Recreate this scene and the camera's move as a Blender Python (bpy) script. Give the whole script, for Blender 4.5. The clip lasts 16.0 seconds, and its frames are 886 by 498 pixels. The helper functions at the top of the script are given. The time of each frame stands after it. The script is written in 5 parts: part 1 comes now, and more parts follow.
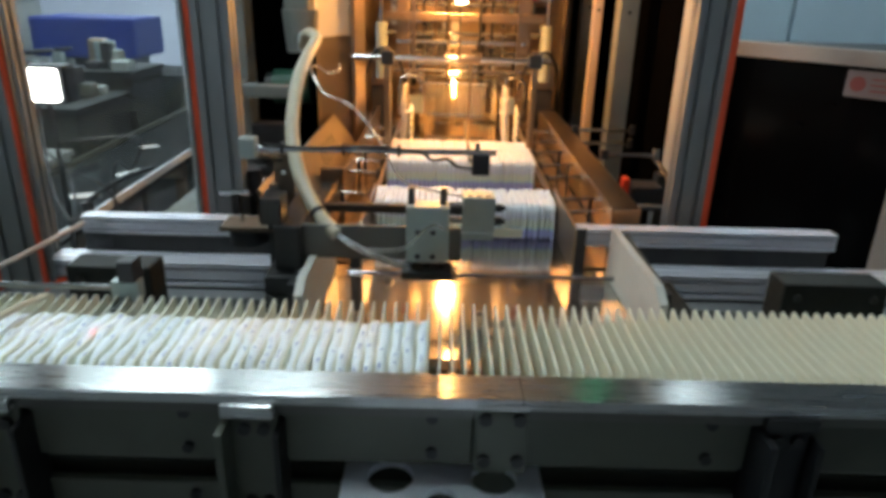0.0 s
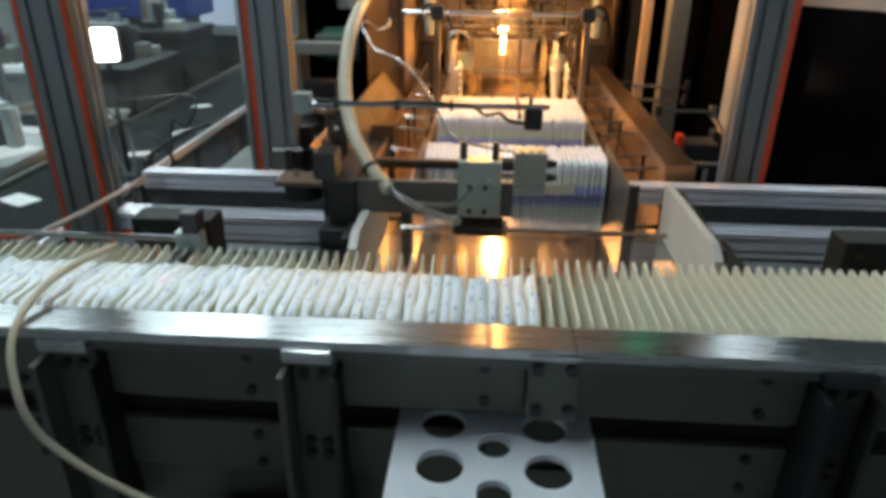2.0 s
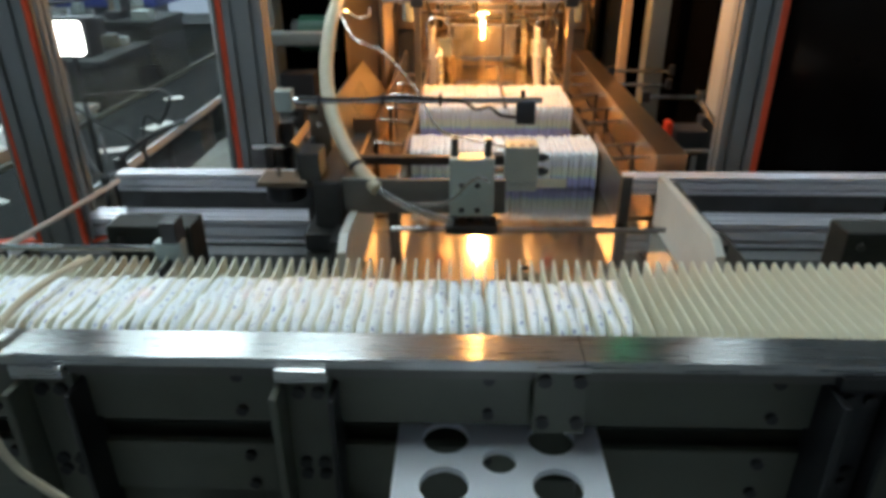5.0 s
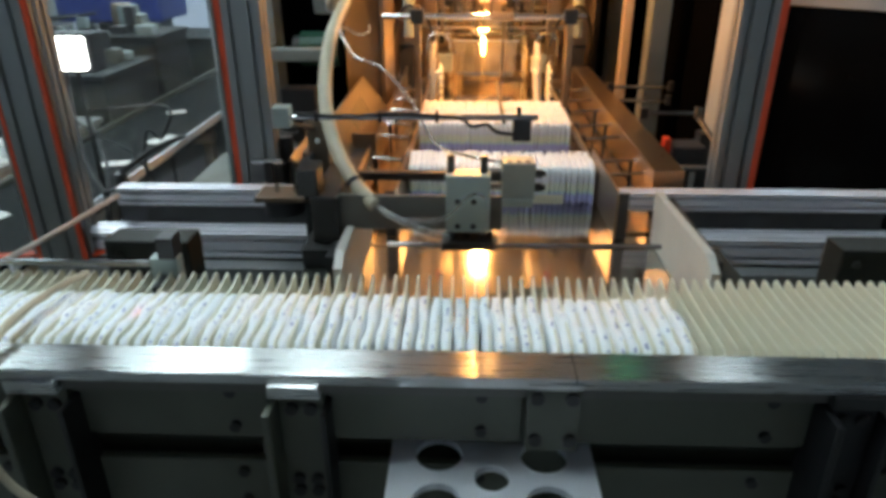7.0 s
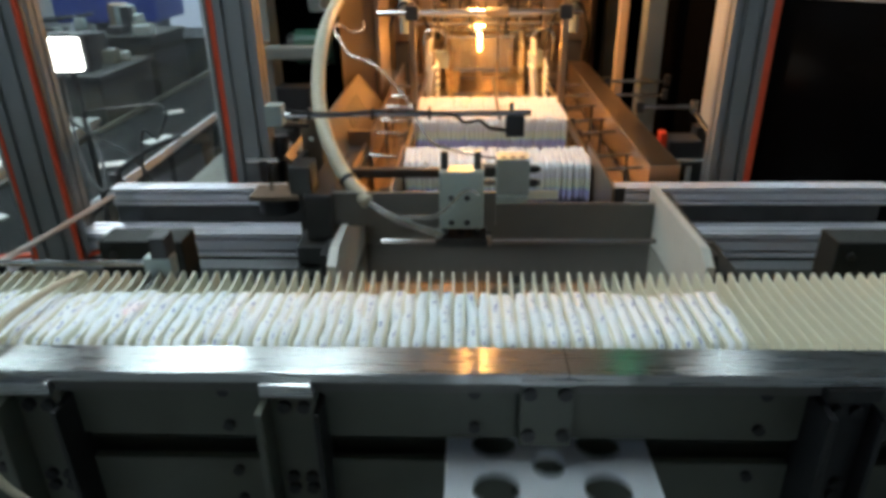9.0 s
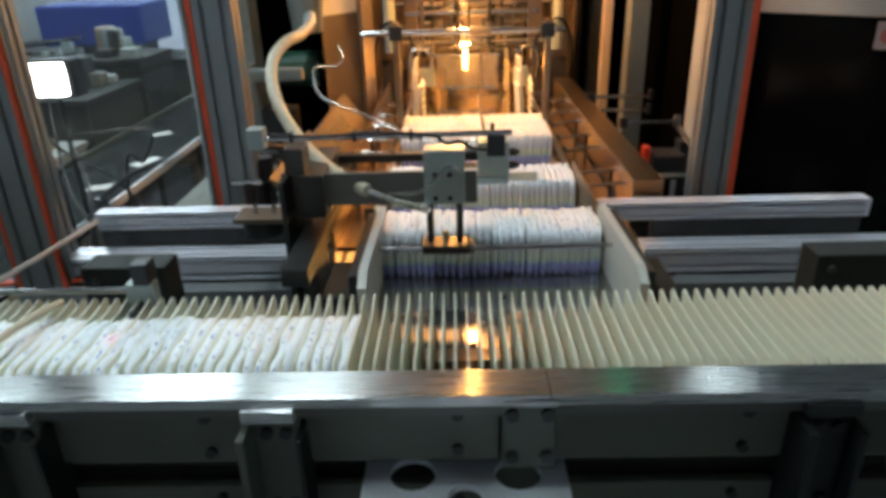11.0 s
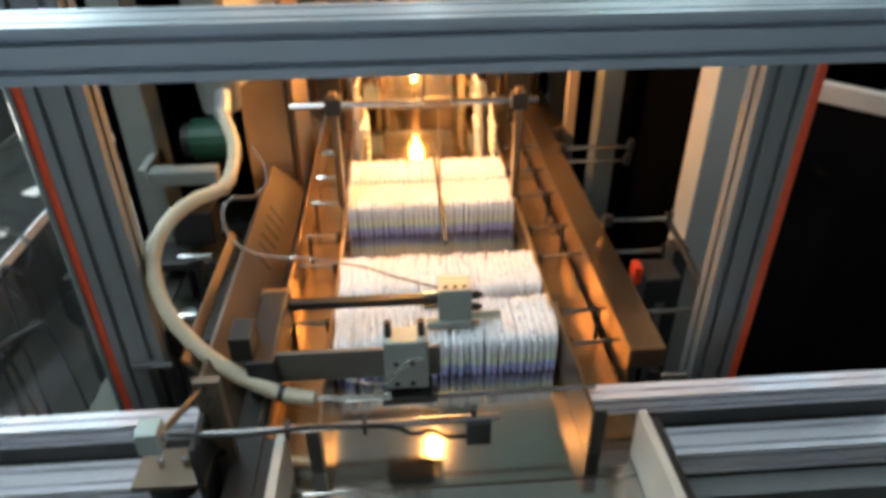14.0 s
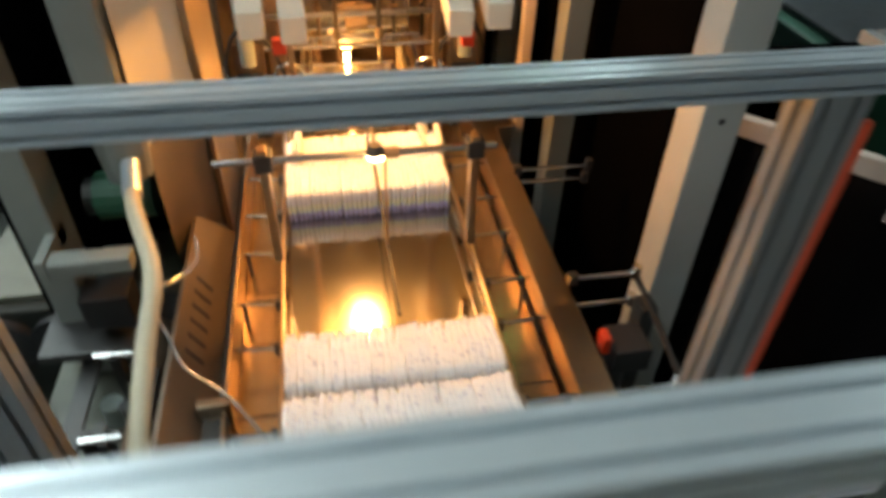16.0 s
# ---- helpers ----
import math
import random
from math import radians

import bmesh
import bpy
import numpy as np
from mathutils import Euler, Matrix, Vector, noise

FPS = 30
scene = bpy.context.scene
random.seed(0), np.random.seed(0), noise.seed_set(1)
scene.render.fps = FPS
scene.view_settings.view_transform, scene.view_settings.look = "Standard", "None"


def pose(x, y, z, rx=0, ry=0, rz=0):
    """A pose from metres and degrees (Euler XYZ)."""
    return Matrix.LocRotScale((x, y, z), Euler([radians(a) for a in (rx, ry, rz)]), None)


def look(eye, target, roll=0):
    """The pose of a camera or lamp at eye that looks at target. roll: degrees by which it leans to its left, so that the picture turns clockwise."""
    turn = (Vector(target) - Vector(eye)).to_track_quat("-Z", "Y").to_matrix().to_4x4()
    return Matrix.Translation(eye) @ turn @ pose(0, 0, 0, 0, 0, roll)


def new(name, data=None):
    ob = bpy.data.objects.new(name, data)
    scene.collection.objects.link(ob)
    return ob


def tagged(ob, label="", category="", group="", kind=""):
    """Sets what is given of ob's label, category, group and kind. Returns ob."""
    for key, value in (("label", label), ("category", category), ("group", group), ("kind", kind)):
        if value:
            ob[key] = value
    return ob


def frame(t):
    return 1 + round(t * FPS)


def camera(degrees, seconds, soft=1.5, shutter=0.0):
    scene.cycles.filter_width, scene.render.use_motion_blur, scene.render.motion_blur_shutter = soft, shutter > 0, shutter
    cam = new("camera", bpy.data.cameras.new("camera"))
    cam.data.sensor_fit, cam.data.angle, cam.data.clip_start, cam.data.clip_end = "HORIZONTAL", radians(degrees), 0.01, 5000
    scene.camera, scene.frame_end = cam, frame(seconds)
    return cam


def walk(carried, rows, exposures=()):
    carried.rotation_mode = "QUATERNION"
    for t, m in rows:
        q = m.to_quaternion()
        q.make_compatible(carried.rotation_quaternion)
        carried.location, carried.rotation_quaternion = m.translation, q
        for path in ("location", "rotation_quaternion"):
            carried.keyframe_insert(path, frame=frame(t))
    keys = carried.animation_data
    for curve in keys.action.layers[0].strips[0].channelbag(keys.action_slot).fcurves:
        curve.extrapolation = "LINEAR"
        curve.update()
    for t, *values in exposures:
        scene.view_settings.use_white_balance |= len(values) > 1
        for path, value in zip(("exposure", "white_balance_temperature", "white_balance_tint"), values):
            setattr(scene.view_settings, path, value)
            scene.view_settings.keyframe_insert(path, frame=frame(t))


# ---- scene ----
cam = camera(66.3, 16.0, soft=4.0, shutter=0.9)
PATH = [
    (0, (-0.067, -0.034, 1.465), (-0.057, 1.83, 0.74), 1.6),
    (0.5, (-0.064, -0.045, 1.46), (-0.092, 1.811, 0.715), 1.4),
    (1, (-0.067, -0.04, 1.466), (-0.105, 1.817, 0.724), 1.6),
    (1.5, (-0.067, -0.04, 1.459), (-0.146, 1.801, 0.681), 1.4),
    (2, (-0.077, -0.045, 1.459), (-0.194, 1.77, 0.627), 0.5),
    (2.5, (-0.104, -0.043, 1.459), (-0.177, 1.759, 0.594), 1.5),
    (3, (-0.113, -0.032, 1.463), (-0.285, 1.767, 0.605), -1.8),
    (3.5, (-0.101, -0.012, 1.462), (-0.186, 1.764, 0.546), -1.3),
    (4, (-0.102, -0.003, 1.464), (-0.157, 1.787, 0.572), -0.5),
    (6.5, (-0.09, -0.003, 1.466), (-0.151, 1.804, 0.61), 0.1),
    (7, (-0.089, -0.004, 1.47), (-0.152, 1.811, 0.631), -0.1),
    (7.5, (-0.088, -0.004, 1.469), (-0.157, 1.81, 0.629), -0.4),
    (8, (-0.089, -0.003, 1.469), (-0.162, 1.803, 0.612), -0.5),
    (8.5, (-0.083, 0.0, 1.469), (-0.153, 1.806, 0.614), -0.6),
    (9, (-0.079, -0.003, 1.469), (-0.146, 1.808, 0.622), -0.8),
    (11.5, (-0.064, 0.001, 1.477), (-0.109, 1.831, 0.673), -1.7),
    (12, (-0.058, 0.011, 1.481), (-0.123, 1.841, 0.677), -2.1),
    (12.5, (-0.028, 0.06, 1.615), (-0.112, 1.834, 0.694), -5.4),
    (13, (-0.037, 0.211, 1.717), (0.056, 2.033, 0.896), -1.3),
    (13.5, (-0.09, 0.363, 1.773), (0.112, 2.127, 0.852), 0.4),
    (14, (-0.079, 0.434, 1.772), (0.03, 2.122, 0.705), -0.5),
    (14.5, (-0.053, 0.5, 1.799), (0.023, 2.11, 0.615), 0.0),
    (15, (-0.048, 0.577, 1.861), (0.125, 2.151, 0.64), 1.7),
    (15.5, (-0.058, 0.622, 1.899), (0.155, 2.149, 0.625), 2.1),
    (15.9, (-0.065, 0.685, 1.936), (0.194, 2.202, 0.659), 2.0),
    (16, (-0.088, 0.712, 1.937), (0.201, 2.221, 0.657), 1.8),
]
walk(cam, [(t, look(eye, target, roll)) for t, eye, target, roll in PATH], exposures=((0.0, -0.04, 6500, 10), (12.0, -0.04, 6500, 10), (13.5, 0.1, 6500, 10), (15.3, 0.05, 6600, 10), (16.0, -0.15, 7050, 10)))

# ---- light ----
world = bpy.data.worlds.new("hall")
scene.world = world
world.use_nodes = True
world.node_tree.nodes["Background"].inputs[0].default_value = (0.55, 0.6, 0.7, 1)
world.node_tree.nodes["Background"].inputs[1].default_value = 0.02
WARM = (1.0, 0.44, 0.11)
COOL = (0.76, 0.94, 1.0)


# ---- materials ----
def mat(name, base, rough=0.5, metal=0.0, var=0.15, scale=30.0, bump=0.05, fine=220.0, stretch=(1, 1, 1), spec=0.5, emit=None, power=0.0, alpha=None, coat=0.0, dirt=0.0):
    m = bpy.data.materials.new(name)
    m.use_nodes = True
    nt = m.node_tree
    b = nt.nodes["Principled BSDF"]
    tc = nt.nodes.new("ShaderNodeTexCoord")
    mp = nt.nodes.new("ShaderNodeMapping")
    mp.inputs["Scale"].default_value = stretch
    nt.links.new(tc.outputs["Object"], mp.inputs["Vector"])
    n1 = nt.nodes.new("ShaderNodeTexNoise")
    n1.inputs["Scale"].default_value, n1.inputs["Detail"].default_value = scale, 5
    n2 = nt.nodes.new("ShaderNodeTexNoise")
    n2.inputs["Scale"].default_value, n2.inputs["Detail"].default_value = fine, 3
    for n in (n1, n2):
        nt.links.new(mp.outputs[0], n.inputs["Vector"])
    mix = nt.nodes.new("ShaderNodeMix")
    mix.data_type = "RGBA"
    lo = tuple(c * (1 - var) for c in base) + (1,)
    hi = tuple(min(1, c * (1 + var)) for c in base) + (1,)
    mix.inputs[6].default_value, mix.inputs[7].default_value = lo, hi
    nt.links.new(n1.outputs["Fac"], mix.inputs[0])
    colour = mix.outputs[2]
    if dirt:
        n3 = nt.nodes.new("ShaderNodeTexNoise")
        n3.inputs["Scale"].default_value, n3.inputs["Detail"].default_value = scale * 0.35, 8
        nt.links.new(tc.outputs["Object"], n3.inputs["Vector"])
        ramp = nt.nodes.new("ShaderNodeValToRGB")
        ramp.color_ramp.elements[0].position, ramp.color_ramp.elements[1].position = 0.52, 0.72
        nt.links.new(n3.outputs["Fac"], ramp.inputs[0])
        mul = nt.nodes.new("ShaderNodeMath")
        mul.operation = "MULTIPLY"
        mul.inputs[1].default_value = dirt
        nt.links.new(ramp.outputs[0], mul.inputs[0])
        dm = nt.nodes.new("ShaderNodeMix")
        dm.data_type = "RGBA"
        dm.inputs[7].default_value = tuple(c * 0.35 for c in base) + (1,)
        nt.links.new(mul.outputs[0], dm.inputs[0])
        nt.links.new(colour, dm.inputs[6])
        colour = dm.outputs[2]
    nt.links.new(colour, b.inputs["Base Color"])
    rr = nt.nodes.new("ShaderNodeMapRange")
    rr.inputs[3].default_value, rr.inputs[4].default_value = max(0.02, rough * 0.8), min(1, rough * 1.2)
    nt.links.new(n2.outputs["Fac"], rr.inputs[0])
    nt.links.new(rr.outputs[0], b.inputs["Roughness"])
    b.inputs["Metallic"].default_value = metal
    b.inputs["Specular IOR Level"].default_value = spec
    b.inputs["Coat Weight"].default_value = coat
    if bump:
        bp = nt.nodes.new("ShaderNodeBump")
        bp.inputs["Strength"].default_value, bp.inputs["Distance"].default_value = bump, 0.002
        nt.links.new(n2.outputs["Fac"], bp.inputs["Height"])
        nt.links.new(bp.outputs[0], b.inputs["Normal"])
    if emit:
        b.inputs["Emission Color"].default_value = (*emit, 1)
        b.inputs["Emission Strength"].default_value = power
    return m


def glass(name, tint, rough=0.03, clear=0.9, veil=0.0):
    m = bpy.data.materials.new(name)
    m.use_nodes = True
    nt = m.node_tree
    nt.nodes.clear()
    out = nt.nodes.new("ShaderNodeOutputMaterial")
    tr = nt.nodes.new("ShaderNodeBsdfTransparent")
    tr.inputs[0].default_value = (*[c * clear for c in tint], 1)
    gl = nt.nodes.new("ShaderNodeBsdfGlossy")
    gl.inputs["Roughness"].default_value = rough
    fr = nt.nodes.new("ShaderNodeFresnel")
    fr.inputs[0].default_value = 1.45
    mx = nt.nodes.new("ShaderNodeMixShader")
    nt.links.new(fr.outputs[0], mx.inputs[0])
    nt.links.new(tr.outputs[0], mx.inputs[1])
    nt.links.new(gl.outputs[0], mx.inputs[2])
    last = mx.outputs[0]
    if veil:
        haze = nt.nodes.new("ShaderNodeBsdfDiffuse")
        haze.inputs[0].default_value = (0.8, 0.8, 0.82, 1)
        tc = nt.nodes.new("ShaderNodeTexCoord")
        noise = nt.nodes.new("ShaderNodeTexNoise")
        noise.inputs["Scale"].default_value, noise.inputs["Detail"].default_value = 9, 6
        nt.links.new(tc.outputs["Object"], noise.inputs["Vector"])
        amount = nt.nodes.new("ShaderNodeMapRange")
        amount.inputs[1].default_value, amount.inputs[2].default_value = 0.3, 0.7
        amount.inputs[3].default_value, amount.inputs[4].default_value = veil * 0.5, veil * 1.5
        nt.links.new(noise.outputs["Fac"], amount.inputs[0])
        veiled = nt.nodes.new("ShaderNodeMixShader")
        nt.links.new(amount.outputs[0], veiled.inputs[0])
        nt.links.new(last, veiled.inputs[1])
        nt.links.new(haze.outputs[0], veiled.inputs[2])
        last = veiled.outputs[0]
    nt.links.new(last, out.inputs[0])
    return m


def film_mat():
    """White printed film of the pads: pale grey-green and violet printed bands near the bottom, small blue marks on top."""
    m = mat("pad_film", (0.9, 0.94, 0.98), 0.42, var=0.05, scale=60, bump=0.25, fine=120)
    nt = m.node_tree
    b = nt.nodes["Principled BSDF"]
    old = b.inputs["Base Color"].links[0].from_socket
    tc = nt.nodes.new("ShaderNodeTexCoord")
    sep = nt.nodes.new("ShaderNodeSeparateXYZ")
    nt.links.new(tc.outputs["Object"], sep.inputs[0])
    ramp = nt.nodes.new("ShaderNodeValToRGB")
    mr = nt.nodes.new("ShaderNodeMapRange")
    mr.inputs[1].default_value, mr.inputs[2].default_value = 0.0, 0.075
    nt.links.new(sep.outputs["Z"], mr.inputs[0])
    nt.links.new(mr.outputs[0], ramp.inputs[0])
    e = ramp.color_ramp.elements
    e[0].position, e[0].color = 0.0, (0.5, 0.5, 0.88, 1)
    e[1].position, e[1].color = 1.0, (1, 1, 1, 1)
    for p, c in ((0.24, (0.5, 0.52, 0.9, 1)), (0.3, (0.66, 0.84, 0.86, 1)), (0.38, (0.88, 0.92, 0.78, 1)), (0.54, (0.88, 0.9, 0.82, 1)), (0.62, (0.86, 0.86, 0.96, 1)), (0.78, (0.98, 0.98, 1, 1))):
        s = e.new(p)
        s.color = c
    mul = nt.nodes.new("ShaderNodeMix")
    mul.data_type, mul.blend_type = "RGBA", "MULTIPLY"
    mul.inputs[0].default_value = 1
    nt.links.new(old, mul.inputs[6])
    nt.links.new(ramp.outputs[0], mul.inputs[7])
    vor = nt.nodes.new("ShaderNodeTexNoise")
    vor.inputs["Scale"].default_value, vor.inputs["Detail"].default_value = 130, 1
    oi = nt.nodes.new("ShaderNodeObjectInfo")
    add = nt.nodes.new("ShaderNodeVectorMath")
    nt.links.new(tc.outputs["Object"], add.inputs[0])
    com = nt.nodes.new("ShaderNodeCombineXYZ")
    nt.links.new(oi.outputs["Random"], com.inputs[0])
    nt.links.new(oi.outputs["Random"], com.inputs[1])
    nt.links.new(com.outputs[0], add.inputs[1])
    nt.links.new(add.outputs[0], vor.inputs["Vector"])
    th = nt.nodes.new("ShaderNodeValToRGB")
    th.color_ramp.elements[0].position, th.color_ramp.elements[1].position = 0.58, 0.63
    nt.links.new(vor.outputs["Fac"], th.inputs[0])
    mk = nt.nodes.new("ShaderNodeMix")
    mk.data_type = "RGBA"
    mk.inputs[7].default_value = (0.12, 0.16, 0.42, 1)
    top = nt.nodes.new("ShaderNodeMapRange")
    top.inputs[1].default_value, top.inputs[2].default_value = 0.066, 0.068
    nt.links.new(sep.outputs["Z"], top.inputs[0])
    mid = nt.nodes.new("ShaderNodeMath")
    mid.operation = "ABSOLUTE"
    nt.links.new(sep.outputs["X"], mid.inputs[0])
    band = nt.nodes.new("ShaderNodeMapRange")
    band.inputs[1].default_value, band.inputs[2].default_value, band.inputs[3].default_value, band.inputs[4].default_value = 0.0013, 0.002, 0.7, 0.0
    nt.links.new(mid.outputs[0], band.inputs[0])
    m1 = nt.nodes.new("ShaderNodeMath")
    m1.operation = "MULTIPLY"
    nt.links.new(top.outputs[0], m1.inputs[0])
    nt.links.new(band.outputs[0], m1.inputs[1])
    m2 = nt.nodes.new("ShaderNodeMath")
    m2.operation = "MULTIPLY"
    nt.links.new(m1.outputs[0], m2.inputs[0])
    nt.links.new(th.outputs[0], m2.inputs[1])
    nt.links.new(m2.outputs[0], mk.inputs[0])
    nt.links.new(mul.outputs[2], mk.inputs[6])
    nt.links.new(mk.outputs[2], b.inputs["Base Color"])
    b.inputs["Subsurface Weight"].default_value = 0.0
    return m


# three tones of one aluminium: rails pale for ceiling light, uprights darkened
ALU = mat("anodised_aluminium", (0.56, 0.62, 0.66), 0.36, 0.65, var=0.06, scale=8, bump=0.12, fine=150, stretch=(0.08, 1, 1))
ALU_R = mat("ceiling_lit_aluminium", (0.88, 0.88, 0.95), 0.4, 0.35, var=0.08, scale=8, bump=0.15, fine=150, stretch=(0.08, 1, 1), dirt=0.15)
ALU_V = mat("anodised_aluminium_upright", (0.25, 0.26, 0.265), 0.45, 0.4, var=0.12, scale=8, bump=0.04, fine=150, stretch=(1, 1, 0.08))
STEEL = mat("brushed_steel", (0.56, 0.53, 0.48), 0.12, 1.0, var=0.08, scale=5, bump=0.004, fine=200, stretch=(1, 0.06, 1), dirt=0.15)
DECKST = mat("worn_steel_plate", (0.48, 0.46, 0.43), 0.09, 0.9, var=0.1, scale=5, bump=0.004, fine=200, stretch=(1, 0.06, 1), dirt=0.3)
RAIL = mat("ground_steel_rail", (0.56, 0.57, 0.56), 0.28, 1.0, var=0.08, scale=8, bump=0.006, fine=300, stretch=(0.05, 1, 1), dirt=0.2)
DULLST = mat("dull_brown_steel", (0.2, 0.155, 0.115), 0.5, 0.7, var=0.2, scale=10, bump=0.05, dirt=0.4)
# brown base of SHEET and TRAY carries the amber lamplight the steel reflects
SHEET = mat("amber_tinted_steel_sheet", (0.44, 0.33, 0.23), 0.3, 1.0, var=0.1, scale=6, bump=0.006, fine=60, dirt=0.15)
TRAY = mat("amber_tinted_tray_steel", (0.42, 0.31, 0.2), 0.24, 0.9, var=0.15, scale=8, bump=0.02, fine=80, dirt=0.35)
ROD = mat("polished_rod", (0.5, 0.5, 0.5), 0.2, 1.0, var=0.05, bump=0.0)
rail_nodes = RAIL.node_tree
grind = rail_nodes.nodes.new("ShaderNodeTangent")
grind.direction_type, grind.axis = "RADIAL", "X"
rail_nodes.links.new(grind.outputs[0], rail_nodes.nodes["Principled BSDF"].inputs["Tangent"])
rail_nodes.nodes["Principled BSDF"].inputs["Anisotropic"].default_value = 1.0
DARK = mat("blackened_steel", (0.055, 0.055, 0.055), 0.4, 0.6, var=0.3, scale=25, bump=0.1, dirt=0.3)
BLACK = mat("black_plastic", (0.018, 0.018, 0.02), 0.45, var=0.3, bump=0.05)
# near-zero black, stands in for unlit space behind uprights and inside the cabinet
VOID = mat("shade_black_board", (0.0018, 0.0018, 0.002), 1.0, var=0.3, bump=0.0, spec=0.0)
GREYPAINT = mat("pale_grey_enamel", (0.2, 0.215, 0.2), 0.45, var=0.1, scale=9, bump=0.06, dirt=0.3)
GREYCAST = mat("grey_cast_cylinder", (0.36, 0.42, 0.4), 0.42, 0.35, var=0.1, scale=40, bump=0.12, dirt=0.15)
PAINTS = mat("dull_gate_steel", (0.16, 0.155, 0.14), 0.5, 0.5, var=0.12, scale=12, bump=0.03, dirt=0.2)
CREAM = mat("cream_nylon", (0.74, 0.74, 0.6), 0.42, var=0.1, scale=30, bump=0.06, dirt=0.15)
WHITEPOM = mat("white_pom", (0.78, 0.81, 0.85), 0.4, var=0.06, scale=20, bump=0.05, dirt=0.15)
PAINT = mat("grey_cream_paint", (0.115, 0.122, 0.092), 0.45, var=0.12, scale=14, bump=0.12, fine=90, dirt=0.5)
PLATE = mat("yellowed_pom", (0.56, 0.55, 0.5), 0.45, var=0.08, scale=20, bump=0.05, dirt=0.3)
PAINTD = mat("dark_olive_and_shade_paint", (0.07, 0.075, 0.055), 0.5, var=0.25, scale=20, bump=0.1, dirt=0.4)
WHITEPAINT = mat("white_enamel", (0.4, 0.42, 0.4), 0.45, var=0.07, scale=9, bump=0.06, dirt=0.25)
CREAMPAINT = mat("cream_enamel", (0.72, 0.68, 0.58), 0.5, var=0.07, scale=9, bump=0.06, dirt=0.2)
ORANGE = mat("orange_gasket", (0.75, 0.09, 0.03), 0.5, var=0.15, scale=60, bump=0.05)
RED = mat("red_plastic", (0.75, 0.06, 0.02), 0.4, var=0.1)
FILM = film_mat()
HOSE = mat("cream_hose", (0.52, 0.46, 0.33), 0.38, var=0.1, scale=40, bump=0.1)
CABLE = mat("black_cable", (0.015, 0.015, 0.016), 0.5, var=0.2, bump=0.03)
GLASS = glass("clear_pane", (0.97, 0.99, 0.99), veil=0.022)
SMOKE = mat("smoked_pane", (0.003, 0.003, 0.0035), 0.15, var=0.1, bump=0.0, spec=0.12)
CLEARTUBE = glass("clear_tube", (0.9, 0.87, 0.75), 0.12, 0.8, veil=0.16)
# white veil mixed into the acrylic so that the chute looks lit
ACRYL = glass("acrylic_sheet", (0.95, 0.88, 0.7), 0.08, veil=0.16)
FRAMETAN = mat("tan_painted_frame", (0.5, 0.42, 0.36), 0.5, var=0.1, scale=20, bump=0.06, dirt=0.2)
GREEN = mat("green_enamel", (0.02, 0.09, 0.055), 0.45, var=0.15, scale=10, bump=0.06, dirt=0.3)
BLUE = mat("blue_enamel", (0.025, 0.05, 0.26), 0.45, var=0.15, scale=8, bump=0.06)
WALL = mat("pale_lilac_wall", (0.68, 0.7, 0.82), 0.7, var=0.06, scale=3, bump=0.08, dirt=0.15)
WALLB = mat("blue_grey_panel_wall", (0.42, 0.52, 0.6), 0.6, var=0.08, scale=3, bump=0.06, dirt=0.15)
FLOORM = mat("worn_resin_floor", (0.3, 0.32, 0.29), 0.35, var=0.15, scale=2.5, bump=0.08, fine=40, dirt=0.4)
CEIL = mat("grey_ceiling", (0.4, 0.41, 0.42), 0.8, var=0.08, scale=3, bump=0.05)
PAPER = mat("white_paper", (0.82, 0.81, 0.78), 0.7, var=0.05, scale=20, bump=0.05)
MACHDK = mat("oily_black_enamel", (0.022, 0.025, 0.022), 0.6, var=0.4, scale=14, bump=0.1, spec=0.2, dirt=0.4)
BELT = mat("dark_belt", (0.014, 0.016, 0.016), 0.8, spec=0.1, var=0.25, scale=20, bump=0.1, dirt=0.3)
STICK = mat("pink_white_sticker", (0.36, 0.27, 0.25), 0.5, var=0.06, bump=0.02)
INK = mat("red_ink", (0.4, 0.1, 0.08), 0.5, var=0.05, bump=0.0)
YELLOW = mat("yellow_sticker", (0.7, 0.5, 0.06), 0.5, var=0.06, bump=0.02)
LED = mat("white_led_face", (0.9, 0.9, 0.85), 0.4, var=0.02, bump=0.0, emit=(1, 0.96, 0.9), power=14.0)
WARMGLOW = mat("warm_lamp_face", (0.9, 0.8, 0.6), 0.4, var=0.02, bump=0.0, emit=(1, 0.66, 0.3), power=45.0)
TUBEGLOW = mat("tube_lamp_face", (0.9, 0.9, 0.9), 0.4, var=0.02, bump=0.0, emit=COOL, power=19.0)
GREENGLOW = mat("green_signal_face", (0.2, 0.9, 0.5), 0.4, var=0.02, bump=0.0, emit=(0.1, 1.0, 0.45), power=9.0)


# ---- mesh tools ----
from mathutils.geometry import delaunay_2d_cdt


def V(*a):
    return Vector(a)


def box(bm, x0, x1, y0, y1, z0, z1, bevel=0.0):
    m = Matrix.LocRotScale(((x0 + x1) / 2, (y0 + y1) / 2, (z0 + z1) / 2), None, (abs(x1 - x0), abs(y1 - y0), abs(z1 - z0)))
    r = bmesh.ops.create_cube(bm, size=1, matrix=m)
    if bevel:
        es = list({e for v in r["verts"] for e in v.link_edges})
        bmesh.ops.bevel(bm, geom=es, offset=bevel, segments=2, affect="EDGES", profile=0.6)
    return bm


